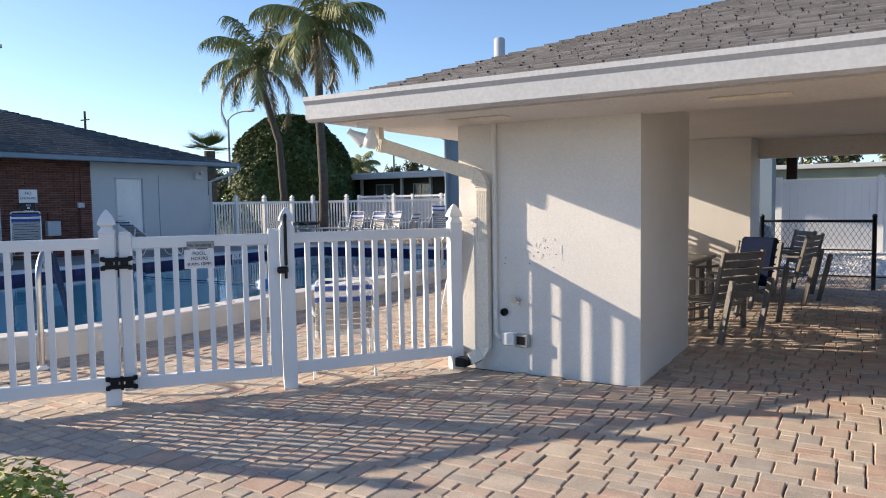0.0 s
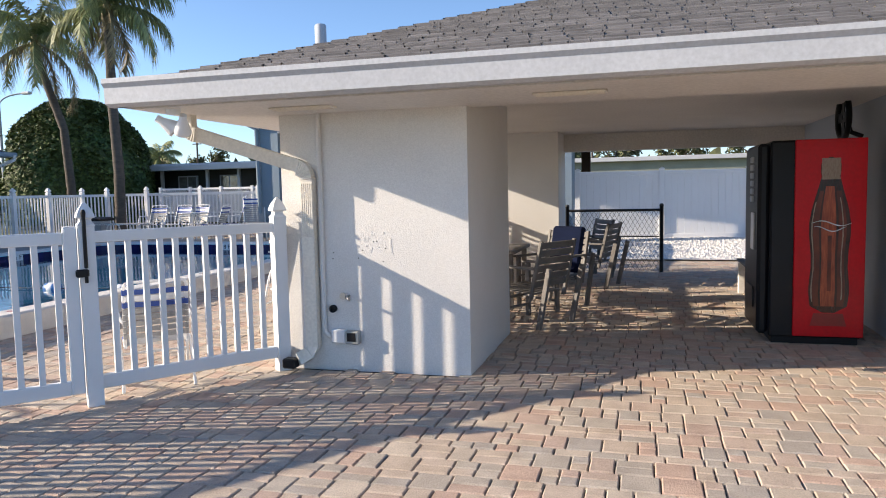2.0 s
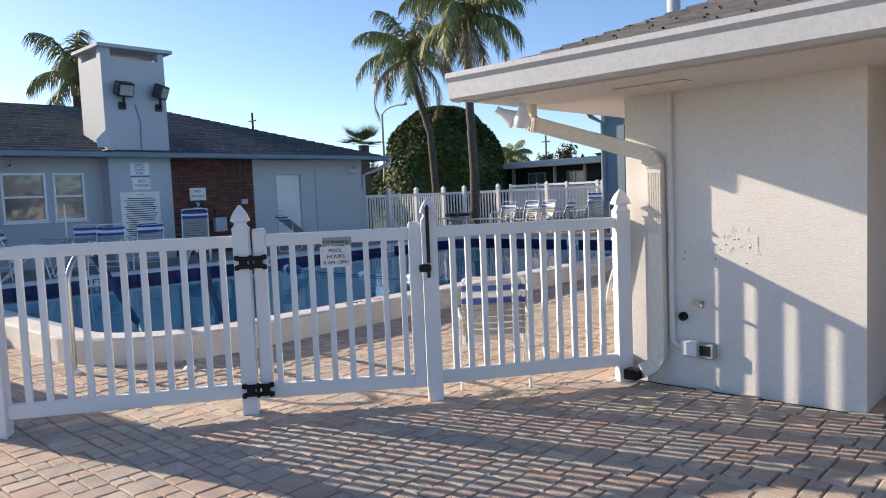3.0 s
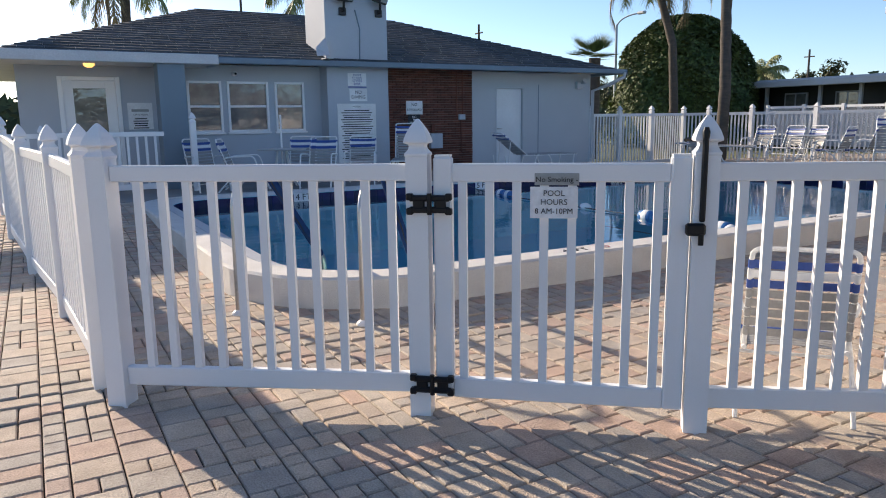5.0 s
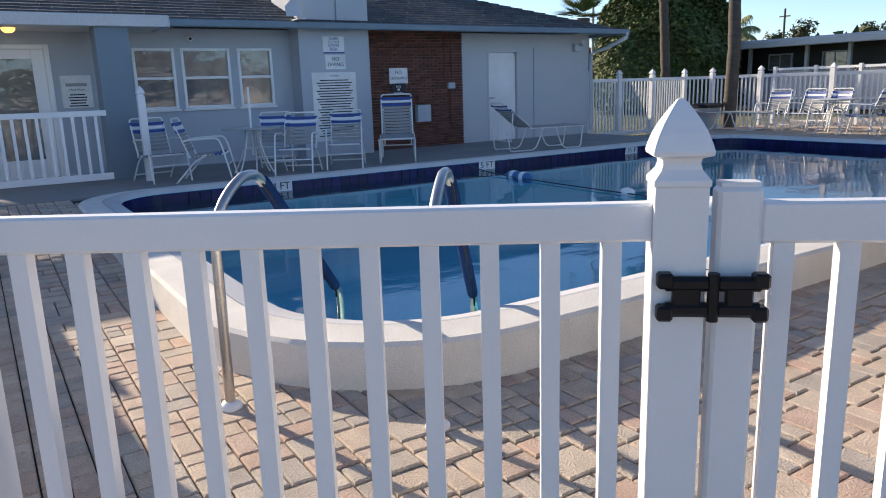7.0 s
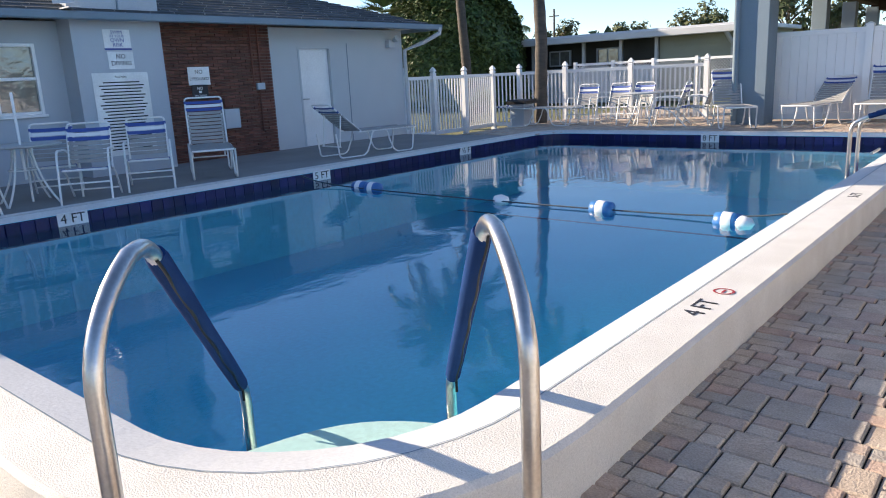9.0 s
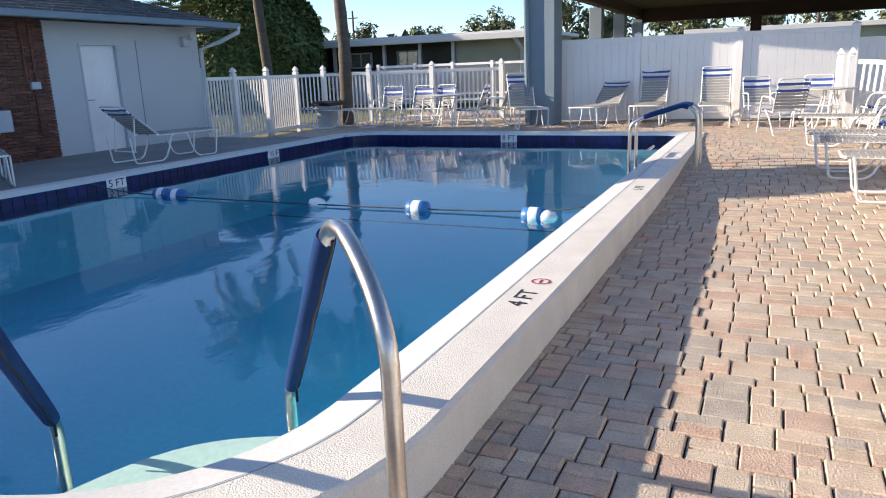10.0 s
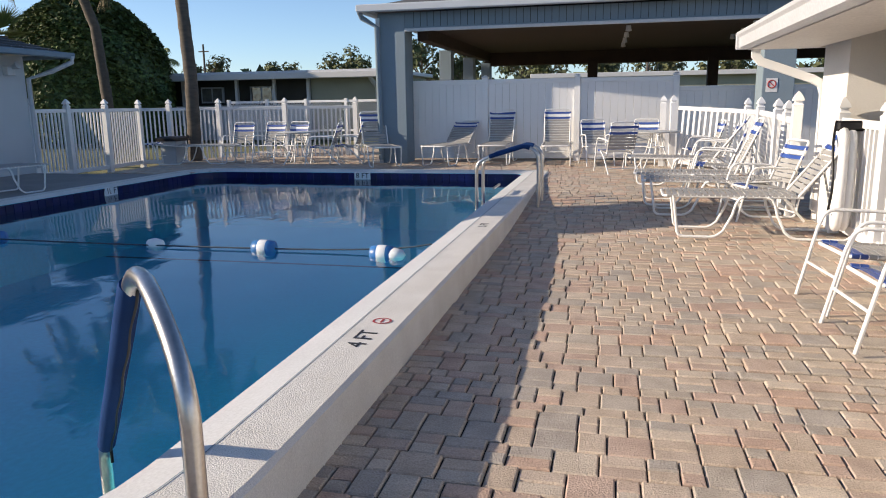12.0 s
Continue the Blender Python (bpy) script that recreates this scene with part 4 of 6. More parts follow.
part("body", Shape().tube([(-2.06, YW, 0.585), (-2.06, YW - 0.06, 0.585), (-2.02, YW - 0.09, 0.565)], 0.012).lathe([(0.03, 0), (0.03, 0.012)], 12, Matrix.Translation((-2.09, YW - 0.05, 0.59)) @ Matrix.Rotation(math.pi / 2, 4, "X")), M_STEEL, tap)
cap = thing("pipe_cap", "black round pipe end in the stucco pier", "pipe", at=NUDGE)
part("ring", Shape().lathe([(0.032, 0), (0.032, 0.03), (0.02, 0.032), (0.018, 0.01)], 14, Matrix.Translation((-2.20, YW, 0.475)) @ Matrix.Rotation(math.pi / 2, 4, "X")), M_BLACK, cap)
holes = thing("anchor_holes", "dark anchor holes and scarred patch in the stucco", "wear", at=NUDGE)
rng = random.Random(5)
for i in range(9):
    part("hole", Shape().lathe([(0.005, 0), (0.005, 0.002)], 8, Matrix.Translation((-2.2 + rng.uniform(0, 0.5), YW, 0.85 + rng.uniform(0, 0.2))) @ Matrix.Rotation(math.pi / 2, 4, "X")), M_BLACK, holes)
for i in range(16):
    s = Shape()
    a, z = -1.92 + rng.uniform(0, 0.24), 0.93 + rng.uniform(0, 0.17)
    s.box(a, YW - rng.uniform(0.001, 0.003), z, a + rng.uniform(0.01, 0.03), YW, z + rng.uniform(0.01, 0.04), c=0.001)
    part("scar", s, M_STUCCO, holes, "rough torn plaster")
ub = thing("utility_box", "plain white utility box on the stucco pier behind the fence", "box", at=Matrix.Translation((-2.60, 5.80, 0.64)))
part("case", Shape().box(-0.15, 0, 0, 0, 0.24, 0.40, c=0.008), M_PVC, ub)
part("lid", Shape().box(-0.162, -0.006, 0.375, 0, 0.246, 0.405, c=0.006), M_PVC, ub)
ds2 = thing("downspout", "white gutter downspout at the far corner of the shelter", "downspout", at=NUDGE)
s = Shape()
rect_tube(s, [(-3.30, 11.84, 2.10), (-3.30, 11.84, 2.02), (-3.24, 11.84, 1.95), (-2.66, 11.85, 1.74), (-2.56, 11.85, 1.68), (-2.52, 11.85, 1.56), (-2.52, 11.85, 0.20)], 0.095, 0.07)
part("pipe", s, M_PVC, ds2)
spot = thing("spotlight", "twin white spotlights on the soffit corner", "lamp", at=NUDGE)
for dx, tilt in ((-0.11, -0.9), (0.08, 0.5)):
    m = Matrix.Translation((-3.12 + dx, 5.02, 2.01)) @ Matrix.Rotation(tilt, 4, "Y") @ Matrix.Rotation(0.5, 4, "X")
    part("head", Shape().lathe([(0.028, 0.04), (0.03, 0), (0.065, -0.10), (0.065, -0.12), (0.055, -0.115)], 14, m), M_PVC, spot)
part("plate", Shape().lathe([(0.055, 2.09), (0.055, 2.06), (0.02, 2.05)], 14, Matrix.Translation((-3.12, 5.02, 0))), M_PVC, spot)
for x, y in ((-0.4, 5.3), (3.0, 5.3), (-2.4, 5.3)):
    v = thing("soffit_vent", "cream slotted soffit vent", "vent", "soffit vents")
    part("frame", Shape().box(x, y - 0.07, 2.075, x + 0.5, y + 0.07, 2.088, c=0.003), M_CREAM, v)
    for i in range(5):
        part("slat", Shape().box(x + 0.02, y - 0.055 + 0.025 * i, 2.07, x + 0.48, y - 0.047 + 0.025 * i, 2.076), M_CREAM, v)
cl = thing("ceiling_light", "flat rectangular ceiling light in the passage", "lamp")
part("frame", Shape().box(1.05, 7.9, 2.29, 1.7, 8.25, 2.32, c=0.008), M_CREAM, cl)
part("diffuser", Shape().box(1.10, 7.95, 2.282, 1.65, 8.2, 2.29), M_WHITE, cl)
rv = thing("roof_vent", "metal vent pipe on the shingle roof", "vent")
vy = 6.2
part("pipe", Shape().lathe([(0.075, 2.6), (0.05, 2.72), (0.05, 2.90), (0.04, 2.91)], 14, Matrix.Translation((-2.40, vy, 0))), M_GREYWALL, rv)

# ---- vending machine ----
M_VRED = mat("red_panel", (0.60, 0.006, 0.014), (0.52, 0.006, 0.012), 0.3, 2, 30, 0.02, spec=0.25)
M_COLA = mat("brown_glass_print", (0.17, 0.025, 0.010), (0.06, 0.009, 0.006), 0.25, 9, 60, 0.02, stretch=(1, 1, 0.5))
vm = thing("vending_machine", "black drinks vending machine with a red side panel", "vending machine", at=Matrix.Translation((1.44, 7.40, -0.035)))
part("cabinet", Shape().box(0.0, 0.03, 0.06, 0.78, 0.92, 1.86, c=0.02).box(0.03, 0.06, 0.0, 0.75, 0.88, 0.06), M_BLACK, vm)
part("side_panel", Shape().box(0.20, 0.0, 0.08, 0.78, 0.03, 1.86, c=0.006), M_VRED, vm, "glossy red panel with a bottle print")
part("front_panel", Shape().box(-0.10, 0.06, 0.08, 0.0, 0.90, 1.84, c=0.03), M_BLACK, vm)
prof = [(0.0, 0.30), (0.125, 0.305), (0.15, 0.35), (0.165, 0.46), (0.165, 0.56), (0.150, 0.70), (0.152, 0.84), (0.168, 1.0), (0.168, 1.12), (0.145, 1.26), (0.10, 1.42), (0.075, 1.53), (0.082, 1.56), (0.08, 1.69), (0.0, 1.70)]
M_COLAD = mat("dark_glass_print", (0.025, 0.005, 0.004), (0.05, 0.01, 0.006), 0.25, 12, 60, 0.0, stretch=(6, 1, 0.6))
M_COLAL = mat("amber_glass_print", (0.46, 0.09, 0.03), (0.22, 0.03, 0.012), 0.25, 16, 60, 0.0, stretch=(6, 1, 0.6))
M_CAPP = mat("pale_print", (0.34, 0.26, 0.19), (0.22, 0.13, 0.09), 0.3, 30, 60, 0.0, stretch=(4, 1, 1))


def print_shape(f0, f1, z0, z1, lift):
    """A flat printed strip of the bottle, from f0 to f1 of its half-width, between two heights."""
    zs = [z0 + (z1 - z0) * i / 24 for i in range(25)]
    half = [next(a[0] + (b[0] - a[0]) * (z - a[1]) / (b[1] - a[1]) for a, b in zip(prof, prof[1:]) if a[1] <= z <= b[1]) for z in zs]
    pts = [(0.49 + f1 * h, -lift, z) for h, z in zip(half, zs)] + [(0.49 + f0 * h, -lift, z) for h, z in zip(half[::-1], zs[::-1])]
    return Shape().add(pts, [tuple(range(len(pts)))])


bp_ = part("bottle_print", print_shape(-1, 1, 0.302, 1.698, 0.003), M_COLAD, vm, "printed brown glass bottle")
for f0, f1, z0, z1, m_ in ((-0.82, -0.52, 0.36, 1.40, M_COLA), (-0.42, 0.30, 0.36, 1.44, M_COLAL), (0.42, 0.80, 0.36, 1.40, M_COLA), (-0.90, -0.84, 0.40, 1.30, M_CAPP), (0.60, 0.66, 0.42, 1.34, M_CAPP), (-0.1, 0.1, 0.5, 1.0, M_COLA)):
    part("glass_streak", print_shape(f0, f1, z0, z1, 0.005 if abs(f0 + f1) > 0.05 and m_ != M_CAPP else 0.007), m_, bp_)
part("bottle_cap_print", print_shape(-0.95, 0.95, 1.50, 1.69, 0.008), M_CAPP, bp_, "pale bottle neck and cap")
part("bottle_reflection", Shape().add([(0.49 + a * w, -0.003, z) for w, z, a in ((0.12, 0.295, -1), (0.12, 0.295, 1), (0.15, 0.18, 1), (0.15, 0.18, -1))], [(0, 1, 2, 3)]), mat("deep_red_print", (0.24, 0.012, 0.012), (0.32, 0.01, 0.012), 0.3, 6, 40, 0.0), bp_)
s = Shape()
for k, (x0, x1) in enumerate(((0.34, 0.66), (0.36, 0.62))):
    s.tube([(x0 + (x1 - x0) * t, -0.010, 1.11 - 0.05 * k + 0.022 * math.sin(6.3 * t + k)) for t in (i / 16 for i in range(17))], [0.004 + 0.016 * math.sin(math.pi * i / 16) for i in range(17)], 6, flat=0.3)
part("swash", s, M_WHITE, bp_, "white wavy band")
for i in range(6):
    part("button", Shape().box(-0.115, 0.30, 1.30 + 0.075 * i, -0.10, 0.48, 1.355 + 0.075 * i, c=0.005), M_GREYWALL, vm)
part("coin_plate", Shape().box(-0.112, 0.22, 0.85, -0.10, 0.42, 1.20, c=0.004), M_STEEL, vm)
part("delivery_flap", Shape().box(-0.115, 0.25, 0.3, -0.10, 0.7, 0.5, c=0.006), M_DARKMETAL, vm)
fan = thing("wall_fan", "black wall fan above the vending machine", "fan", at=Matrix.Translation((2.42, 8.6, 2.1)))
part("cage", Shape().tube([(-0.12, 0.22 * math.cos(a), 0.22 * math.sin(a)) for a in (2 * math.pi * i / 24 for i in range(24))], 0.03, 8, closed=True), M_BLACK, fan)
part("arm", Shape().tube([(0.06, 0, -0.2), (-0.05, 0, -0.15), (-0.1, 0, 0)], 0.025), M_BLACK, fan)
for i in range(4):
    a = math.pi / 2 * i
    part("blade", Shape().box(-0.125, 0.02, -0.05, -0.115, 0.19, 0.05, Matrix.Rotation(a, 4, "X"), c=0.003), M_BLACK, fan)


# ---- deck furniture ----
M_TUBE = mat("white_tube", (0.80, 0.80, 0.79), (0.74, 0.74, 0.73), 0.35, 4, 60, 0.03)
M_STRAP = mat("grey_strap", (0.35, 0.345, 0.335), (0.30, 0.295, 0.285), 0.5, 5, 60, 0.05)
M_STRAPB = mat("blue_strap", (0.035, 0.085, 0.32), (0.03, 0.07, 0.27), 0.45, 5, 60, 0.05)
M_TABLE = mat("pale_table_top", (0.45, 0.46, 0.46), None, 0.3, 3, 40, 0.03)


def strap_mesh(w, d, mat_):
    s = Shape()
    n = 6
    v = []
    for k in (0, 1):
        for i in range(n + 1):
            t = i / n * 2 - 1
            z = -0.012 * (1 - t * t)
            v += [(t * w, -d / 2, z - 0.004 * k), (t * w, d / 2, z - 0.004 * k)]
    o = 2 * (n + 1)
    f = [(2 * i, 2 * i + 2, 2 * i + 3, 2 * i + 1) for i in range(n)] + [(o + 2 * i, o + 2 * i + 1, o + 2 * i + 3, o + 2 * i + 2) for i in range(n)]
    f += [(2 * i, o + 2 * i, o + 2 * i + 2, 2 * i + 2) for i in range(n)] + [(2 * i + 1, 2 * i + 3, o + 2 * i + 3, o + 2 * i + 1) for i in range(n)]
    s.add(v, f)
    s.tube([(-w - 0.012, -d / 2, 0.0), (-w - 0.012, d / 2, 0.0)], 0.018, 8)
    s.tube([(w + 0.012, -d / 2, 0.0), (w + 0.012, d / 2, 0.0)], 0.018, 8)
    return s.mesh("strap", mat_)


STRAP = {(k, w): strap_mesh(w, 0.046, m) for k, m in (("g", M_STRAP), ("b", M_STRAPB), ("w", M_PVC)) for w in (0.235, 0.265)}


def straps(parent, p, q, n, pattern, w):
    """n straps from p to q, square to the line; pattern gives their colours from p on."""
    p, q = Vector(p), Vector(q)
    d = q - p
    rot = Matrix.Rotation(math.atan2(d.z, d.y), 4, "X")
    for i in range(n):
        ob = new("strap", STRAP[(pattern[i] if i < len(pattern) else "g", w)])
        ob.parent = parent
        ob.matrix_basis = Matrix.Translation(p + d * (i + 0.5) / n) @ rot


def strap_chair():
    ob = thing("strap_chair", "white tube deck chair with grey and blue vinyl straps", "chair", "deck chairs")
    w, r = 0.25, 0.0135
    for k in (-1, 1):
        x = k * (w + 0.035)
        part("arm", Shape().tube([(x, 0.40, 0.0), (x, 0.29, 0.5)] + arc((x, 0.27, 0.56), (x, 0.245, 0.635), (x, 0.17, 0.635))[1:] + [(x, -0.10, 0.625)] + arc((x, -0.18, 0.62), (x, -0.25, 0.615), (x * 0.9, -0.27, 0.58))[1:], r, 8), M_TUBE, ob)
        part("rear_leg", Shape().tube([(x, 0.05, 0.40), (x, -0.12, 0.30), (x, -0.40, 0.0)], r, 8), M_TUBE, ob)
    part("seat_frame", Shape().tube([(-w, -0.22, 0.37), (-w, 0.20, 0.40)] + arc((-w, 0.25, 0.40), (-w, 0.29, 0.40), (-w + 0.04, 0.29, 0.40), 3)[1:] + arc((w - 0.04, 0.29, 0.40), (w, 0.29, 0.40), (w, 0.25, 0.40), 3) + [(w, -0.22, 0.37)], r, 8), M_TUBE, ob)
    part("back_frame", Shape().tube([(-w, -0.18, 0.36), (-w, -0.36, 0.82)] + arc((-w, -0.385, 0.88), (-w, -0.40, 0.93), (-w + 0.06, -0.40, 0.93), 4)[1:] + arc((w - 0.06, -0.40, 0.93), (w, -0.40, 0.93), (w, -0.385, 0.88), 4) + [(w, -0.36, 0.82), (w, -0.18, 0.36)], r, 8), M_TUBE, ob)
    part("cross_bar", Shape().tube([(-w - 0.03, 0.345, 0.25), (w + 0.03, 0.345, 0.25)], r * 0.8, 8), M_TUBE, ob)
    part("cross_bar", Shape().tube([(-w - 0.03, -0.30, 0.1), (w + 0.03, -0.30, 0.1)], r * 0.8, 8), M_TUBE, ob)
    straps(ob, (0, 0.27, 0.405), (0, -0.17, 0.375), 8, "bb", 0.235)
    straps(ob, (0, -0.385, 0.875), (0, -0.22, 0.44), 8, "bwb", 0.235)
    return ob


def chaise(angle, back_pattern="bwb"):
    """Chaise longue with its foot toward +y; angle is the slope of the back in degrees."""
    ob = thing("chaise_longue", "white tube chaise longue with grey straps and blue band", "lounger", "chaise longues")
    w, r, h = 0.28, 0.0145, 0.43
    part("bed_frame", Shape().tube([(-w, -0.35, h), (-w, 0.86, h)] + arc((-w, 0.92, h), (-w, 0.98, h), (-w + 0.06, 0.98, h), 3)[1:] + arc((w - 0.06, 0.98, h), (w, 0.98, h), (w, 0.92, h), 3) + [(w, -0.35, h)], r, 8), M_TUBE, ob)
    a = radians(angle)
    by, bz = -0.30 - 0.74 * math.cos(a), h + 0.74 * math.sin(a)
    dy, dz = -math.cos(a), math.sin(a)
    part("back_frame", Shape().tube([(-w, -0.30, h), (-w, by + 0.06 * math.cos(a), bz - 0.06 * math.sin(a))] + arc((-w, by, bz), (-w, by + dy * 0.05, bz + dz * 0.05), (-w + 0.06, by + dy * 0.05, bz + dz * 0.05), 3)[1:]
        + arc((w - 0.06, by + dy * 0.05, bz + dz * 0.05), (w, by + dy * 0.05, bz + dz * 0.05), (w, by, bz), 3) + [(w, -0.30, h)], r, 8), M_TUBE, ob)
    for y0, y1 in ((0.88, 0.38), (-0.85, -0.20)):
        for k in (-1, 1):
            x = k * (w + 0.02)
            e = 0.05 if y0 > y1 else -0.05
            part("leg", Shape().tube([(x, y0, h)] + arc((x, y0 - e, 0.06), (x, y0 - 1.3 * e, 0.0135), (x, y0 - 2.4 * e, 0.0135), 3) + arc((x, y1 + 2.4 * e, 0.0135), (x, y1 + 1.3 * e, 0.0135), (x, y1, 0.08), 3) + arc((x, y1 - 1.6 * e, 0.25), (x, y1 - 2.2 * e, h), (x, y1 - 3.6 * e, h), 3), r, 8), M_TUBE, ob)
    part("prop", Shape().tube([(-w, -0.75, 0.2), (w, -0.75, 0.2)], r * 0.8, 8), M_TUBE, ob)
    if angle > 10:
        for k in (-1, 1):
            part("prop", Shape().tube([(k * w * 0.9, -0.75, 0.2), (k * w * 0.9, -0.30 + dy * 0.5, h + dz * 0.5)], r * 0.8, 8), M_TUBE, ob)
    straps(ob, (0, 0.95, h + 0.005), (0, -0.30, h + 0.005), 21, "", 0.265)
    straps(ob, (0, by, bz), (0, -0.33, h + 0.02), 12, back_pattern, 0.265)
    return ob


def deck_table():
    ob = thing("deck_table", "round pale table with white tube legs", "table", "deck tables")
    part("tabletop", Shape().lathe([(0.02, 0.70), (0.43, 0.70), (0.455, 0.71), (0.455, 0.722), (0.43, 0.73), (0.02, 0.728)], 28), M_TABLE, ob)
    for i in range(4):
        m = Matrix.Rotation(math.pi / 2 * i + 0.6, 4, "Z")
        part("leg", Shape().tube(arc((0.12, 0, 0.70), (0.16, 0, 0.30), (0.40, 0, 0.0)), 0.0135, 8, m), M_TUBE, ob)
    part("brace", Shape().tube([(0.17 * math.cos(a), 0.17 * math.sin(a), 0.42) for a in (2 * math.pi * i / 16 for i in range(16))], 0.009, 6, closed=True), M_TUBE, ob)
    return ob


def at(x, y, face, z=None):
    """A pose on the paving at (x, y) with the front turned to the compass angle face (0 is +y, 90 is -x)."""
    return Matrix.Translation((x, y, gz(x, y) if z is None else z)) @ Matrix.Rotation(radians(face), 4, "Z")


CHAIRS = [(-3.08, 7.86, 96), (-3.12, 11.68, 104), (-3.35, 13.95, 80),
          (-14.75, 4.6, 280), (-14.25, 5.15, 335), (-14.85, 6.45, 245), (-14.0, 6.5, 236), (-14.25, 7.44, 240),
          (-13.6, 18.3, 185), (-12.85, 18.4, 178), (-12.3, 18.45, 172), (-11.2, 17.75, 100), (-10.75, 18.15, 95),
          (-5.2, 18.0, 195), (-4.8, 16.3, 20), (-4.25, 18.0, 170), (-3.25, 17.0, 95), (-3.2, 15.6, 80)]
first = strap_chair()
first.matrix_basis = at(-3.10, 7.14, 94)
for x, y, a in CHAIRS:
    copy_thing(first, at(x, y, a))
tagged(copy_thing(first, at(-3.37, 5.05, 43) @ Matrix.Diagonal((0.9, 0.5, 0.9, 1))), "half-folded white tube deck chair with blue straps beside the gate fence", "chair", "deck chairs")
low = chaise(53)
low.matrix_basis = at(-3.36, 10.45, 89)
lean = chaise(38)
lean.matrix_basis = at(-14.35, 11.65, 352)
copy_thing(low, at(-3.6, 14.6, 80))
copy_thing(lean, at(-8.35, 18.15, 168))
high = chaise(66)
high.matrix_basis = at(-14.77, 8.72, 240)
for x, y, a in ((-3.58, 12.85, 87), (-9.9, 17.7, 210), (-7.35, 18.5, 180), (-6.05, 18.3, 183)):
    copy_thing(high, at(x, y, a))
flat_c = chaise(4)
flat_c.matrix_basis = at(-14.45, 17.75, 280)
copy_thing(flat_c, at(-3.5, 12.05, 88))
tab = deck_table()
tab.matrix_basis = at(-14.5, 5.95, 0)
for x, y in ((-11.9, 17.9), (-4.05, 17.2)):
    copy_thing(tab, at(x, y, 20))
pole = thing("umbrella_pole", "thin white pole standing in the deck table", "pole", at=Matrix.Translation((-14.5, 5.95, 0.2)))
part("tube", Shape().tube([(0, 0, 0.3), (0, 0, 1.35)], 0.018), M_PVC, pole)
bin_ = thing("waste_bin", "low grey bin with a dark lid beside the palm", "bin", at=Matrix.Translation((-15.1, 17.85, 0.20)))
part("body", Shape().square_lathe([(0.17, 0), (0.2, 0.55)]), M_GREYWALL, bin_)
part("lid", Shape().square_lathe([(0.28, 0.55), (0.28, 0.62), (0.2, 0.66)]), M_BLACK, bin_)
hose = thing("pool_hose", "white vacuum hose with a black cord hung on the fence", "hose")
for i, (rx, off) in enumerate(((0.18, 0.0), (0.16, 0.05), (0.17, -0.05))):
    part("coil", Shape().tube([(-2.66 - 0.04 * i + 0.03 * math.cos(a), 10.1 + off + rx * math.cos(a), 0.74 + 0.46 * math.sin(a)) for a in (2 * math.pi * j / 30 for j in range(30))], 0.045, 8, closed=True), M_PVC, hose)
part("cord", Shape().tube([(-2.80, 10.08 + 0.05 * math.sin(7 * t), 1.30 - 0.9 * t) for t in (i / 14 for i in range(15))], 0.012, 6), M_BLACK, hose)
part("hook", Shape().box(-2.80, 10.02, 1.20, -2.56, 10.16, 1.30, c=0.02), M_BLACK, hose)

# ---- pavilion beyond the pool ----
pav = thing("pavilion", "blue-grey open pavilion with dark timber ceiling", "building", kind="structure")
part("pillar", Shape().box(-10.02, 18.25, 0.1, -9.40, 18.87, 3.5, c=0.01), M_GREYPOST, pav, "square blue-grey stucco pillar")
part("corner_trim", Shape().box(-10.05, 18.2, 0.1, -9.97, 18.28, 3.4), M_GUTTER, pav)
part("pillar", Shape().box(-2.0, 18.25, 0.1, -1.4, 18.95, 3.5, c=0.01), M_GREYPOST, pav)
part("beam", Shape().box(-9.40, 18.28, 3.15, 3.0, 18.42, 3.5), M_GREYPOST, pav, "blue-grey boarded fascia")
s = Shape()
for i in range(80):
    s.box(-9.2 + 0.15 * i, 18.272, 3.19, -9.19 + 0.15 * i, 18.28, 3.5)
tagged(part("board_groove", s, M_DARKMETAL, pav), kind="stuff")
part("beam_trim", Shape().box(-9.40, 18.22, 3.09, 3.0, 18.3, 3.16, c=0.01), M_GUTTER, pav, "white lower trim")
part("gutter", Shape().box(-10.4, 17.9, 3.50, 3.2, 18.05, 3.66, c=0.02).box(-10.4, 18.05, 3.50, -10.26, 28.5, 3.66, c=0.02), M_GREYWALL, pav, "white-grey gutter")
part("roof", Shape().add([(-10.3, 18.0, 3.6), (3.2, 18.0, 3.6), (3.2, 28.5, 3.6), (-10.3, 28.5, 3.6), (-5, 23.2, 5.2), (3.2, 23.2, 5.2)], [(0, 1, 5, 4), (2, 3, 4, 5), (3, 0, 4), (3, 2, 1, 0)]), M_SHINGLE_D, pav, "dark shingle roof")
part("pavilion_ceiling", Shape().box(-9.3, 18.42, 3.22, 3.0, 28.0, 3.3), M_DARKWOOD, pav, "dark stained timber ceiling")
part("beam", Shape().box(-9.25, 27.6, 2.80, 3.0, 28.0, 3.22).box(-9.3, 18.95, 2.95, -9.05, 27.6, 3.22), M_DARKWOOD, pav)
for x, y in ((-9.2, 21.5), (-9.2, 24.6), (-9.2, 27.7), (-5.6, 27.7), (-1.8, 27.7)):
    part("post", Shape().box(x - 0.16, y - 0.16, 0.1, x + 0.16, y + 0.16, 2.9, c=0.01), M_GREYPOST if x < -9 else M_DARKWOOD, pav)
part("downspout", Shape().tube([(-10.35, 18.0, 3.52), (-10.33, 18.1, 3.4), (-10.02, 18.2, 3.2), (-10.0, 18.2, 0.3)], 0.06, 8), M_GREYPOST, pav)
tube_light = thing("ceiling_light", "row of small spotlights under the dark ceiling", "lamp")
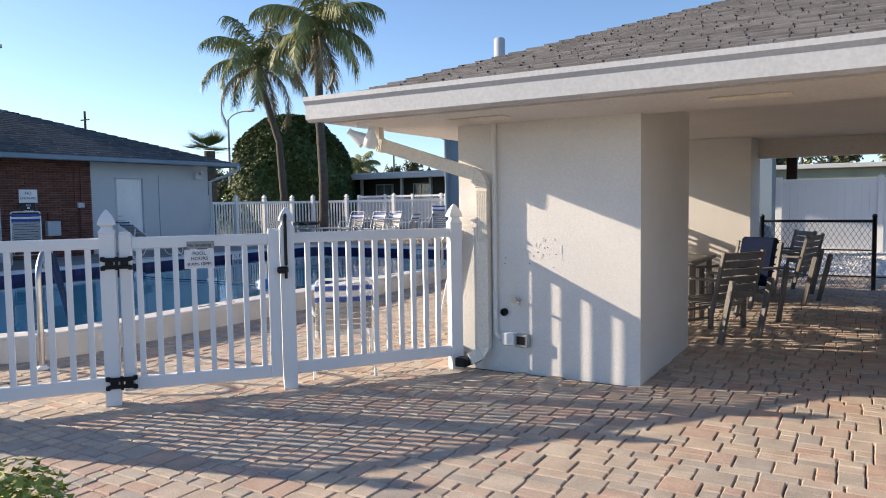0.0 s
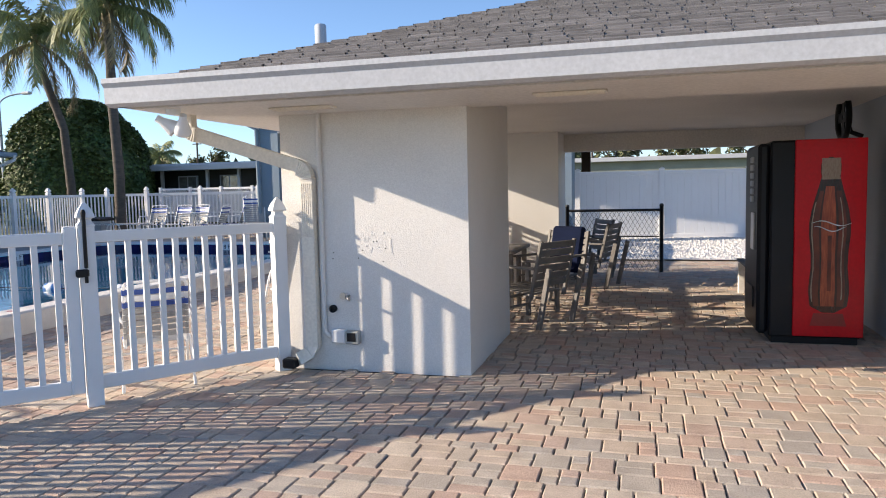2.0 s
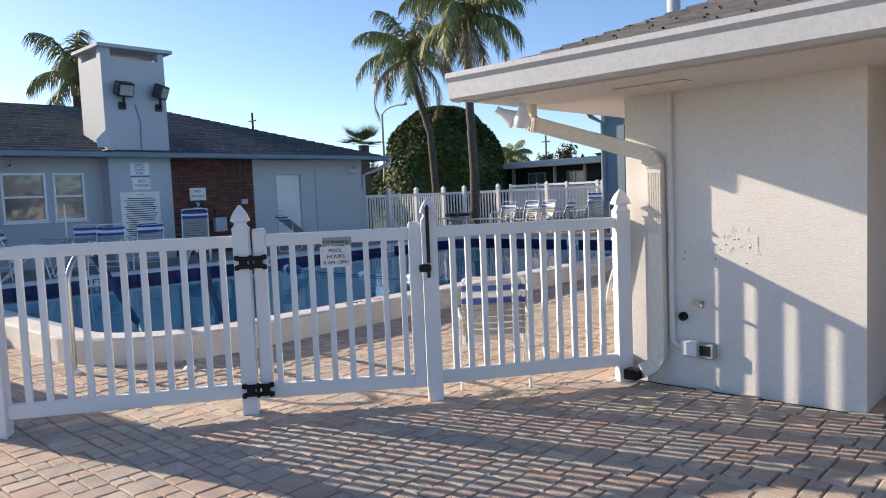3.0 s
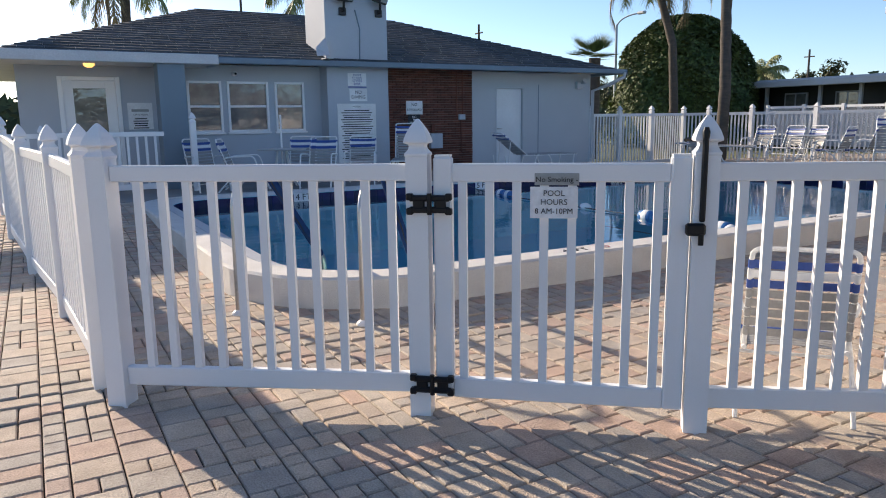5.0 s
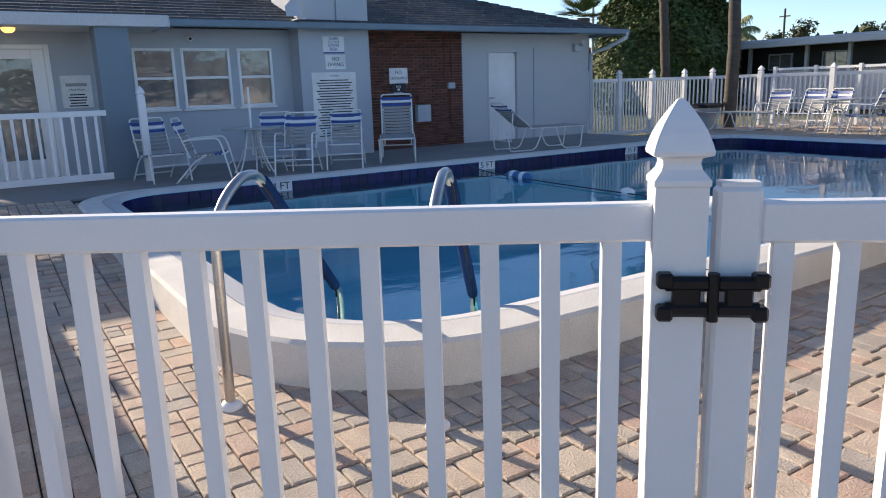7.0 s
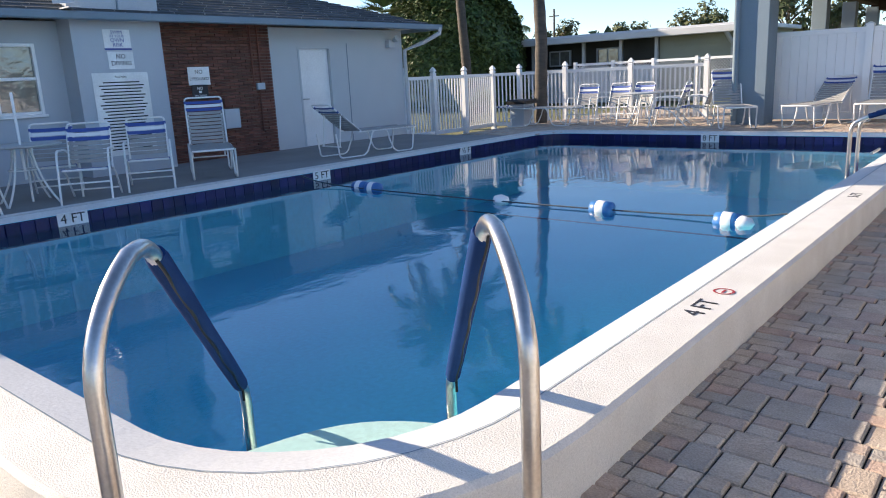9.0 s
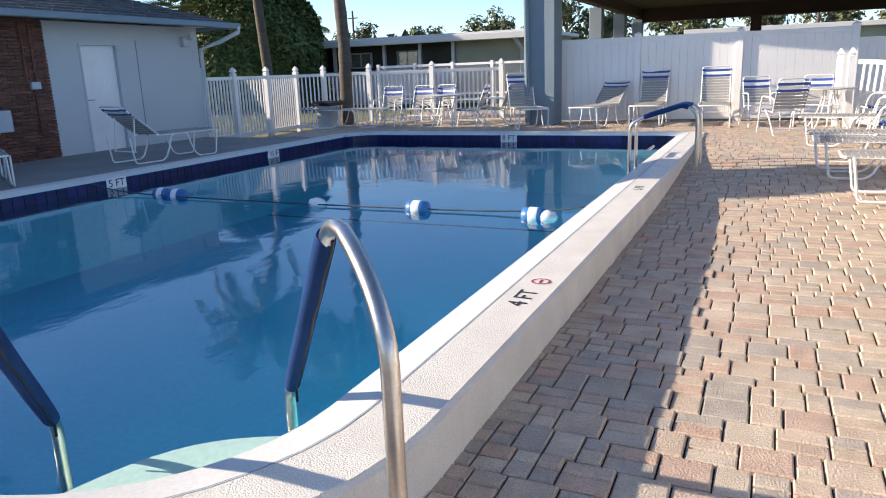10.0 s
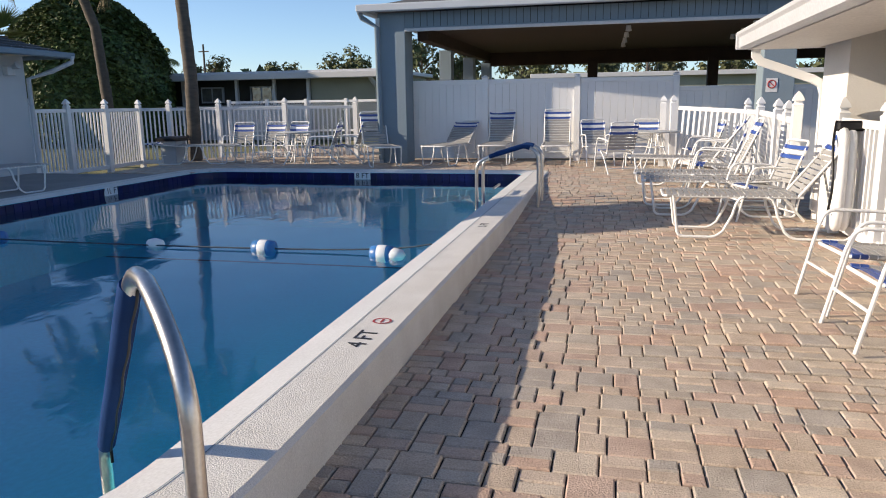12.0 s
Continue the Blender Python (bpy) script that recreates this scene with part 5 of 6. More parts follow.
for i in range(4):
    part("spot", Shape().lathe([(0.05, 3.22), (0.07, 3.10), (0.02, 3.09)], 10, Matrix.Translation((-4.6 - 0.02 * i, 20 + 1.6 * i, 0))), M_WHITE, tube_light)
for i in range(3):
    part("spot", Shape().lathe([(0.05, 3.22), (0.07, 3.10), (0.02, 3.09)], 10, Matrix.Translation((-1.9, 20 + 1.6 * i, 0))), M_WHITE, tube_light)

# ---- solid vinyl fence ----
wallf = thing("privacy_fence", "tall white solid vinyl privacy fence", "fence")
SW = [(-9.9, 19.0), (-7.75, 19.1), (-5.68, 19.2), (-3.55, 19.4), (-1.4, 19.75), (0.75, 20.1), (2.9, 20.3), (5.05, 20.4)]
for i, p in enumerate(SW):
    zb = gz(p[0], p[1])
    part("post", Shape().square_lathe([(0.065, 0), (0.065, 1.86), (0.075, 1.865), (0.075, 1.89), (0.02, 1.93)], Matrix.Translation((p[0], p[1], zb))), M_PVC, wallf)
    if i:
        a = SW[i - 1]
        m, ln = line_m(a, p, zb)
        part("rail", Shape().box(0.065, -0.028, 1.74, ln - 0.065, 0.028, 1.84, c=0.006), M_PVC, wallf).matrix_basis = m
        part("rail", Shape().box(0.065, -0.028, 0.05, ln - 0.065, 0.028, 0.18, c=0.006), M_PVC, wallf).matrix_basis = m
        n = 12
        bw = (ln - 0.13) / n
        bmesh_board = Shape().box(0.002, -0.013, 0.14, bw - 0.002, 0.013, 1.78, c=0.003).mesh("board", M_PVC)
        for j in range(n):
            part("board", bmesh_board, M_PVC, wallf).matrix_basis = m @ Matrix.Translation((0.065 + j * bw, 0, 0))
setting("gravel_bed", Shape().add([(-1.2, 14.6, 0.03), (5, 14.6, 0.03), (5, 20.5, 0.07), (-1.2, 20.5, 0.07)], [(0, 1, 2, 3)]), M_GRAVEL, "white gravel strip before the solid fence")
rng = random.Random(21)
s = Shape()
for i in range(2600):
    x, y = rng.uniform(-1.1, 3.5), rng.uniform(14.7, 20.2)
    r = rng.uniform(0.02, 0.05)
    z = 0.03 + (y - 14.6) / 5.9 * 0.04
    v = [(x + r * math.cos(a) * rng.uniform(0.7, 1.2), y + r * math.sin(a) * rng.uniform(0.7, 1.2), z) for a in (0, 1.26, 2.5, 3.77, 5.0)] + [(x + rng.uniform(-.3, .3) * r, y, z + r * 0.8)]
    s.add(v, [(0, 1, 5), (1, 2, 5), (2, 3, 5), (3, 4, 5), (4, 0, 5)])
tagged(part("gravel", s, M_GRAVEL), "loose white landscaping stones", "gravel", kind="stuff")

# ---- chain-link fence and passage furniture ----
chain = thing("chain_link_fence", "low black chain-link fence across the passage end", "fence")
CY, CZ = 12.75, -0.02
for x0, x1 in ((-0.95, 0.60), (1.95, 2.6)):
    for x in (x0, x1):
        part("post", Shape().lathe([(0.032, 0), (0.032, 1.12), (0.038, 1.12), (0.03, 1.16), (0.004, 1.17)], 12, Matrix.Translation((x, CY, CZ))), M_DARKMETAL, chain)
    part("rail", Shape().tube([(x0, CY, CZ + 1.06), (x1, CY, CZ + 1.06)], 0.022, 8), M_DARKMETAL, chain)
    part("rail", Shape().tube([(x0, CY, CZ + 0.62), (x1, CY, CZ + 0.62)], 0.012, 6), M_DARKMETAL, chain)
    s = Shape()
    k = int((x1 - x0) / 0.075) + 8
    for i in range(-8, k):
        for sg in (1, -1):
            a = x0 + 0.075 * i if sg > 0 else x0 + 0.075 * (i + 8)
            p, q = [a, 0.05], [a + sg * 1.0 * 0.6, 1.05]
            lo, hi = x0, x1
            pts = []
            for t in (0, 1):
                pts.append((p[0] + (q[0] - p[0]) * t, p[1] + (q[1] - p[1]) * t))
            (ax, az), (bx, bz) = pts
            t0, t1 = 0.0, 1.0
            dx = bx - ax
            for lim, sign_ in ((lo, 1), (hi, -1)):
                if (ax - lim) * sign_ < 0:
                    t0 = max(t0, (lim - ax) / dx)
                if (bx - lim) * sign_ < 0:
                    t1 = min(t1, (lim - ax) / dx)
            if t1 > t0:
                s.tube([(ax + dx * t0, CY, CZ + az + (bz - az) * t0), (ax + dx * t1, CY, CZ + az + (bz - az) * t1)], 0.0028, 4)
    tagged(part("mesh", s, M_DARKMETAL, chain, "diamond wire mesh"), kind="stuff")

M_RESIN = mat("weathered_resin", (0.20, 0.19, 0.18), (0.14, 0.13, 0.125), 0.7, 4, 60, 0.15)


def slat_chair(cushion):
    ob = thing("patio_chair", "grey slatted patio armchair" + (" with a navy cushion on its back" if cushion else ""), "chair", "patio chairs")
    for k in (-1, 1):
        x = 0.29 * k
        part("leg", Shape().box(x - 0.02, 0.24, 0, x + 0.02, 0.30, 0.62, c=0.006), M_RESIN, ob)
        part("leg", Shape().box(x - 0.02, -0.03, -0.02, x + 0.02, 0.03, 0.66, Matrix.Translation((0, -0.34, 0)) @ Matrix.Rotation(0.22, 4, "X"), c=0.006), M_RESIN, ob)
        part("arm", Shape().box(x - 0.035, -0.30, 0.62, x + 0.035, 0.34, 0.645, c=0.006), M_RESIN, ob)
        part("back_post", Shape().box(x - 0.02, -0.02, 0.3, x + 0.02, 0.02, 0.95, Matrix.Translation((0, -0.16, 0)) @ Matrix.Rotation(0.24, 4, "X"), c=0.006), M_RESIN, ob)
    for i in range(7):
        part("slat", Shape().box(-0.27, 0.22 - 0.07 * i, 0.385 - 0.008 * i, 0.27, 0.28 - 0.07 * i, 0.405 - 0.008 * i, c=0.004), M_RESIN, ob)
    for i in range(6):
        part("back_slat", Shape().box(-0.27, -0.01, 0.44 + 0.085 * i, 0.27, 0.01, 0.51 + 0.085 * i, Matrix.Translation((0, -0.16, 0)) @ Matrix.Rotation(0.24, 4, "X"), c=0.004), M_RESIN, ob)
    for z in (0.12, 0.24):
        part("stretcher", Shape().box(-0.28, 0.26, z, 0.28, 0.285, z + 0.03, c=0.004), M_RESIN, ob)
    if cushion:
        # navy darkened to stand in for the passage shade that misses this chair
        part("towel", Shape().box(-0.24, -0.045, 0.42, 0.24, 0.045, 1.0, Matrix.Translation((0, -0.16, 0)) @ Matrix.Rotation(0.24, 4, "X"), c=0.03), mat("shaded_navy_cloth", (0.006, 0.011, 0.035), (0.004, 0.008, 0.025), 0.9, 6, 200, 0.2, spec=0.1), ob, "navy cloth over the back")
    return ob


pc = slat_chair(False)
pc.matrix_basis = at(-0.88, 8.15, 60)
pc2 = slat_chair(True)
pc2.matrix_basis = at(-0.78, 9.15, 150)
copy_thing(pc, at(-0.45, 11.0, 75))
copy_thing(pc, at(-0.62, 12.0, 120))
pt = thing("patio_table", "grey slatted patio table", "table", at=at(-1.6, 9.3, 0))
part("tabletop", Shape().box(-0.45, -0.6, 0.68, 0.45, 0.6, 0.72, c=0.01), M_RESIN, pt)
for a in (-0.38, 0.38):
    for b in (-0.5, 0.5):
        part("leg", Shape().box(a - 0.03, b - 0.03, 0, a + 0.03, b + 0.03, 0.68, c=0.006), M_RESIN, pt)
pt2 = copy_thing(pt, at(-1.45, 11.6, 0))
bench = thing("bench", "pale wooden bench against the passage wall", "bench", at=at(1.75, 9.9, 90))
for i in range(4):
    part("slat", Shape().box(-0.7, -0.2 + 0.11 * i, 0.43, 0.7, -0.10 + 0.11 * i, 0.46, c=0.005), M_RESIN, bench)
for a in (-0.58, 0.58):
    for b in (-0.15, 0.18):
        part("leg", Shape().box(a - 0.04, b - 0.04, 0, a + 0.04, b + 0.04, 0.43, c=0.006), M_SOFFIT, bench)
for i in range(3):
    part("back_slat", Shape().box(-0.7, -0.25, 0.55 + 0.12 * i, 0.7, -0.225, 0.63 + 0.12 * i, c=0.005), M_BLACK, bench)

# ---- neighbouring home ----
M_SIDING = mat("olive_siding", (0.34, 0.35, 0.28), (0.29, 0.30, 0.24), 0.7, 1, 40, 0.1)
M_SCREEN = mat("dark_screen", (0.03, 0.032, 0.03), None, 0.6, 3, 50, 0.05)
mob = thing("mobile_home", "long single-storey home with white flat roof and dark screened porch", "house")
part("roof", Shape().box(-31.0, 33.2, 2.95, -14.4, 41.0, 3.12, c=0.02).box(-31.0, 33.0, 2.75, -14.4, 33.2, 3.05, c=0.03), M_GUTTER, mob, "white metal roof edge")
part("wall", Shape().box(-18.4, 33.9, 0.0, -14.8, 34.05, 2.9).box(-31, 36.4, 0, -18.4, 36.5, 2.9).box(-14.9, 34.05, 0, -14.8, 41, 2.9), M_SIDING, mob, "olive lap siding")
for i in range(15):
    part("lap", Shape().box(-18.4, 33.87, 0.2 + 0.18 * i, -14.78, 33.9, 0.215 + 0.18 * i), M_SIDING, mob)
part("screen", Shape().box(-31, 34.6, 0.0, -18.4, 34.65, 2.85), M_SCREEN, mob, "dark porch screen")
part("porch_wall", Shape().box(-31, 33.8, 0.0, -18.4, 33.9, 1.62), M_GUTTER, mob)
for x in (-30.5, -27.7, -24.9, -22.1, -20.2, -18.5):
    part("post", Shape().box(x - 0.07, 33.75, 1.5, x + 0.07, 33.9, 2.85), M_GUTTER, mob)
for x in (-26.6, -23.8, -21.2):
    wn_ = part("window", Shape().box(x - 0.6, 34.5, 1.75, x + 0.6, 34.6, 2.5), M_GREYWALL, mob)
    part("pane", Shape().box(x - 0.52, 34.48, 1.82, x - 0.04, 34.5, 2.43).box(x + 0.04, 34.48, 1.82, x + 0.52, 34.5, 2.43), M_GLASS_W, wn_)
part("downspout", Shape().tube([(-15.3, 33.1, 2.8), (-15.25, 33.5, 2.5), (-15.2, 33.8, 2.3), (-15.2, 33.8, 0.2)], 0.09, 8), M_GUTTER, mob)
home2 = thing("mobile_home", "white-roofed home seen past the pavilion", "house")
part("roof", Shape().box(-9.5, 44.0, 2.9, 12, 52, 3.15, c=0.02), M_GUTTER, home2)
part("wall", Shape().box(-9.2, 44.4, 0, 11.8, 44.5, 2.9), M_SIDING, home2)
lat = thing("lattice_screen", "white lattice privacy screen behind the picket fence", "fence")
for i in range(5):
    x = -15.3 + 1.15 * i
    part("post", Shape().box(x - 0.04, 20.9, 0.1, x + 0.04, 20.98, 1.72), M_PVC, lat)
    if i < 4:
        s = Shape().box(x + 0.04, 20.92, 1.62, x + 1.11, 20.96, 1.68).box(x + 0.04, 20.92, 0.85, x + 1.11, 20.96, 0.90)
        for j in range(-8, 15):
            for sg in (1, -1):
                a0 = x + 0.04 + 0.075 * j
                a1 = a0 + 0.72
                if sg < 0:
                    a0, a1 = a1, a0
                pts = []
                for t in (i_ / 6 for i_ in range(7)):
                    px = a0 + (a1 - a0) * t
                    if x + 0.04 <= px <= x + 1.11:
                        pts.append((px, 20.94 + 0.006 * sg, 0.90 + 0.72 * t))
                if len(pts) > 1:
                    s.tube(pts, 0.019, 4, flat=0.25)
        part("lattice_panel", s, M_PVC, lat)

# ---- plants ----
M_LEAF = mat("hedge_leaf", (0.05, 0.095, 0.022), (0.10, 0.12, 0.028), 0.7, 0.7, 20, 0.0, rnd=0.5, island=True)
M_TRUNK = mat("palm_trunk", (0.115, 0.095, 0.078), (0.07, 0.06, 0.05), 0.95, 4, 40, 0.6, stretch=(1, 1, 4))
M_FROND = mat("palm_frond", (0.20, 0.24, 0.08), (0.28, 0.29, 0.12), 0.55, 2, 30, 0.0, rnd=0.35, island=True)
M_FROND_DRY = mat("dry_palm_frond", (0.26, 0.20, 0.10), (0.18, 0.14, 0.07), 0.7, 2, 30, 0.0, rnd=0.3, island=True)
M_WOODS = mat("far_leaf", (0.05, 0.075, 0.028), (0.10, 0.10, 0.04), 0.8, 0.2, 8, 0.0, rnd=0.45, island=True)


def leaf_quad(s, c, n, size, rng, up=0.3):
    """A small bent leaf clump: two crossing triangles about the normal n."""
    n = Vector(n).normalized()
    t = n.cross(Vector((rng.uniform(-1, 1), rng.uniform(-1, 1), rng.uniform(-1, 1)))).normalized()
    b = n.cross(t)
    c = Vector(c)
    s.add([c - t * size * 0.5, c + t * size * 0.5, c + b * size * 0.9 + n * size * up], [(0, 1, 2)])
    s.add([c - b * size * 0.5, c + b * size * 0.4, c + t * size * 0.8 + n * size * (up + 0.1)], [(0, 1, 2)])


def dome_tree(x, y, rx, height, seed, n):
    rng = random.Random(seed)
    ob = thing("dome_tree", "large dense clipped evergreen dome with brownish patches", "tree", at=Matrix.Translation((x, y, 0)))
    part("trunk", Shape().lathe([(0.35, -0.1), (0.28, 1.5), (0.15, 3.5), (0.05, height * 0.8)], 10), M_TRUNK, ob)
    s, core = Shape(), Shape()
    core.lathe([(rx * 0.80, 0.1), (rx * 0.93, height * 0.22), (rx * 0.86, height * 0.42), (rx * 0.66, height * 0.66), (rx * 0.38, height * 0.85), (0.05, height * 0.94)], 22)
    for i in range(n):
        a, u = rng.uniform(0, 2 * math.pi), rng.random() ** 0.85
        th = u * math.pi / 2
        bump = 1 + 0.05 * math.sin(5 * a + 3 * u * 4) + 0.05 * noise.noise((math.cos(a) * 3, math.sin(a) * 3, u * 5))
        prof = math.cos(th) ** 0.75
        p = Vector((rx * bump * prof * math.cos(a), rx * bump * prof * math.sin(a), 0.15 + height * math.sin(th) * (0.97 + 0.03 * bump)))
        nn = Vector((math.cos(a) * math.cos(th), math.sin(a) * math.cos(th), math.sin(th) * 0.8 + 0.25))
        leaf_quad(s, p + nn * rng.uniform(-0.12, 0.08), nn + Vector((rng.uniform(-.6, .6), rng.uniform(-.6, .6), rng.uniform(-.2, .8))), rng.uniform(0.10, 0.22), rng)
    part("inner_crown", core, M_LEAF, ob)
    part("crown", s, M_LEAF, ob)


dome_tree(-28.0, 31.3, 3.7, 6.2, 4, 34000)


def frond(s, base, a, pitch, length, droop, rng, leaf=0.52, n=40):
    """A feather frond: an arching rib with drooping leaflets on both sides."""
    base = Vector(base)
    out = Vector((math.cos(a), math.sin(a), 0))
    side = Vector((-math.sin(a), math.cos(a), 0))
    rib = []
    for i in range(n + 1):
        t = i / n
        ang = pitch - droop * t ** 1.35
        if i == 0:
            rib.append(base)
        else:
            rib.append(rib[-1] + (out * math.cos(ang) + Vector((0, 0, 1)) * math.sin(ang)) * length / n)
    s.tube(rib[::4] + [rib[-1]], [0.03 * (1 - 0.9 * i / (len(rib[::4]))) for i in range(len(rib[::4]) + 1)], 5)
    for i in range(3, n + 1):
        t = i / n
        l = leaf * (0.55 + 0.8 * math.sin(math.pi * min(1, t * 0.93))) * rng.uniform(0.8, 1.15)
        fwd = (rib[i] - rib[i - 1]).normalized()
        for sg in (-1, 1):
            for e in (0, 1):
                d = (side * sg * rng.uniform(0.55, 0.9) + fwd * rng.uniform(0.35, 0.75) + Vector((0, 0, -rng.uniform(0.3, 1.3)))).normalized()
                p = rib[i] - fwd * e * length / n * 0.5
                w = fwd * 0.024
                mid = p + d * l * 0.55 + Vector((0, 0, 0.02))
                tip = p + d * l + Vector((0, 0, -0.35 * l * rng.uniform(0.6, 1.4)))
                s.add([p - w, p + w, mid + w * 0.8, mid - w * 0.8, tip], [(0, 1, 2, 3), (3, 2, 4)])


def palm(pts, radii, crown, n, length, seed, label, dry=3, lean=0.0):
    rng = random.Random(seed)
    x, y, z = pts[0]
    ob = thing("palm_tree", label, "tree")
    s = Shape()
    path = []
    for i in range(len(pts) - 1):
        for k in range(8):
            t = k / 8
            path.append(Vector(pts[i]).lerp(Vector(pts[i + 1]), t))
    path.append(Vector(pts[-1]))
    m = len(path)
    s.tube(path, [radii[0] + (radii[1] - radii[0]) * i / (m - 1) + (0.012 if i % 2 else 0) for i in range(m)], 12)
    part("trunk", s, M_TRUNK, ob)
    c = Vector(pts[-1])
    part("crown_shaft", Shape().tube([c - Vector((0, 0, 0.1)), c + Vector((0, 0, 0.35)), c + Vector((0, 0, 0.8))], [radii[1] * 1.35, radii[1] * 1.5, radii[1] * 0.6], 10), M_FROND_DRY, ob)
    for i in range(n):
        a = 2.4 * i + rng.uniform(-0.3, 0.3)
        k = i / n
        fs = Shape()
        frond(fs, c + Vector((0, 0, 0.45 + 0.3 * (1 - k))), a, radians(78 - 105 * k + rng.uniform(-10, 10)), length * rng.uniform(0.85, 1.1), radians(85 + 20 * k), rng)
        part("frond", fs, M_FROND_DRY if i >= n - dry else M_FROND, ob)


palm([(-20.4, 22.5, -0.1), (-20.38, 22.5, 1.8), (-20.55, 22.5, 4.0), (-21.4, 22.3, 6.7)], (0.17, 0.13), 0, 22, 2.9, 31, "tall slender palm with arching green fronds outside the fence")
palm([(-15.02, 18.62, 0.1), (-14.95, 18.6, 2.2), (-15.05, 18.6, 4.2), (-15.12, 18.7, 6.5)], (0.16, 0.12), 0, 20, 2.35, 32, "tall slender palm with green fronds rising from the deck")
for x, y, h, sd in ((-27.0, 11.0, 5.6, 51), (-30.0, 5.2, 6.0, 52), (-39.1, 52.4, 4.0, 53), (-31.0, -2.0, 6.5, 54)):
    palm([(x, y, 0), (x + 0.2, y, h * 0.5), (x, y + 0.1, h)], (0.2, 0.15), 0, 14, 2.0 if y > 50 else 2.3, sd, "distant palm with feathered green fronds", 2)


def fan_palm(x, y, h, seed):
    rng = random.Random(seed)
    ob = thing("fan_palm", "short palm with dark stiff fans behind the pool house", "tree")
    part("trunk", Shape().tube([(x, y, 0), (x, y, h * 0.5), (x, y, h)], 0.2, 10), M_TRUNK, ob)
    s = Shape()
    for i in range(36):
        d = Vector((rng.uniform(-1, 1), rng.uniform(-1, 1), rng.uniform(-0.2, 1))).normalized()
        c = Vector((x, y, h)) + d * rng.uniform(0.25, 0.6)
        side = d.cross(Vector((0, 0, 1))).normalized()
        up = side.cross(d)
        for j in range(-7, 8):
            a = j * 0.17
            e = (d * math.cos(a) + side * math.sin(a)).normalized()
            s.add([c - side * 0.02, c + side * 0.04, c + e * 0.6 + up * 0.05], [(0, 1, 2)])
    part("crown", s, M_LEAF, ob)


fan_palm(-20.75, 19.0, 3.45, 8)


def broad_tree(x, y, h, seed, n=700, thin=1.0):
    rng = random.Random(seed)
    ob = thing("tree", "distant broadleaf tree with a loose uneven crown", "tree", "distant trees")
    part("trunk", Shape().tube([(x, y, 0), (x + 0.1, y, h * 0.35), (x - 0.1, y, h * 0.7)], [0.25, 0.18, 0.06], 7), M_TRUNK, ob)
    s = Shape()
    for i in range(10):
        a = rng.uniform(0, 6.28)
        b = Vector((x, y, h * rng.uniform(0.4, 0.65)))
        e = b + Vector((math.cos(a) * h * 0.28 * rng.uniform(0.5, 1.1), math.sin(a) * h * 0.28, h * rng.uniform(0.1, 0.32)))
        part("limb", Shape().tube([b, b.lerp(e, 0.5) + Vector((0, 0, 0.2)), e], [0.09, 0.06, 0.02], 5), M_TRUNK, ob)
        r = h * rng.uniform(0.10, 0.17) * thin
        for k in range(n // 10):
            d = Vector((rng.gauss(0, 1), rng.gauss(0, 1), rng.gauss(0, 0.7))).normalized() * r * rng.random() ** 0.4
            leaf_quad(s, e + d, d + Vector((0, 0, 0.3)), h * rng.uniform(0.03, 0.055), rng)
    part("crown", s, M_WOODS, ob)


for i, (x, y, h) in enumerate(((-34, 62, 7.5), (-30, 70, 8.2), (-38, 58, 6.5), (-25, 64, 7), (-20, 60, 8), (-17.5, 62, 7.5), (-13, 70, 8.2), (-46, 60, 7), (-52, 66, 8), (-60, 50, 7), (-10, 58, 6.3), (-6, 60, 6.8), (-2, 57, 6.2), (3, 60, 6.6), (8, 58, 6.4), (12, 62, 7), (-36, 34, 4.5), (-41, 30, 4.2))):
    broad_tree(x, y, 0.84 * h, 100 + i)
rng = random.Random(77)
s = Shape()
for i in range(9000):
    a = rng.uniform(-0.35, 3.5)
    r = rng.uniform(78, 96)
    x, y = r * math.cos(a) - 5, r * math.sin(a) + 4
    hh = 4.2 + 1.6 * noise.noise((x * 0.08, y * 0.08, 0))
    leaf_quad(s, (x, y, rng.uniform(0, max(1.0, hh))), (-math.cos(a), -math.sin(a), 0.6), rng.uniform(0.7, 1.5), rng)
tagged(part("far_woods", s, M_WOODS), "distant line of trees", "trees", kind="stuff")
bush = thing("bush", "small clipped yellow-green bush at the paving edge", "bush", at=Matrix.Translation((-2.08, 1.56, 0)))
M_BUSH = mat("bush_leaf", (0.22, 0.28, 0.04), (0.30, 0.34, 0.06), 0.6, 4, 30, 0.0, rnd=0.4, island=True)
s = Shape()
rng = random.Random(9)
for i in range(1500):
    d = Vector((rng.gauss(0, 1), rng.gauss(0, 1), abs(rng.gauss(0, 1)))).normalized()
    leaf_quad(s, Vector((d.x * 0.27, d.y * 0.27, d.z * 0.50 + 0.02)) * rng.uniform(0.7, 1.05), d, 0.035, rng)
part("leaves", s, M_BUSH, bush)
for i in range(5):
    part("stem", Shape().tube([(0, 0, 0), (0.1 * math.cos(i * 1.3), 0.1 * math.sin(i * 1.3), 0.2)], 0.008, 5), M_TRUNK, bush)

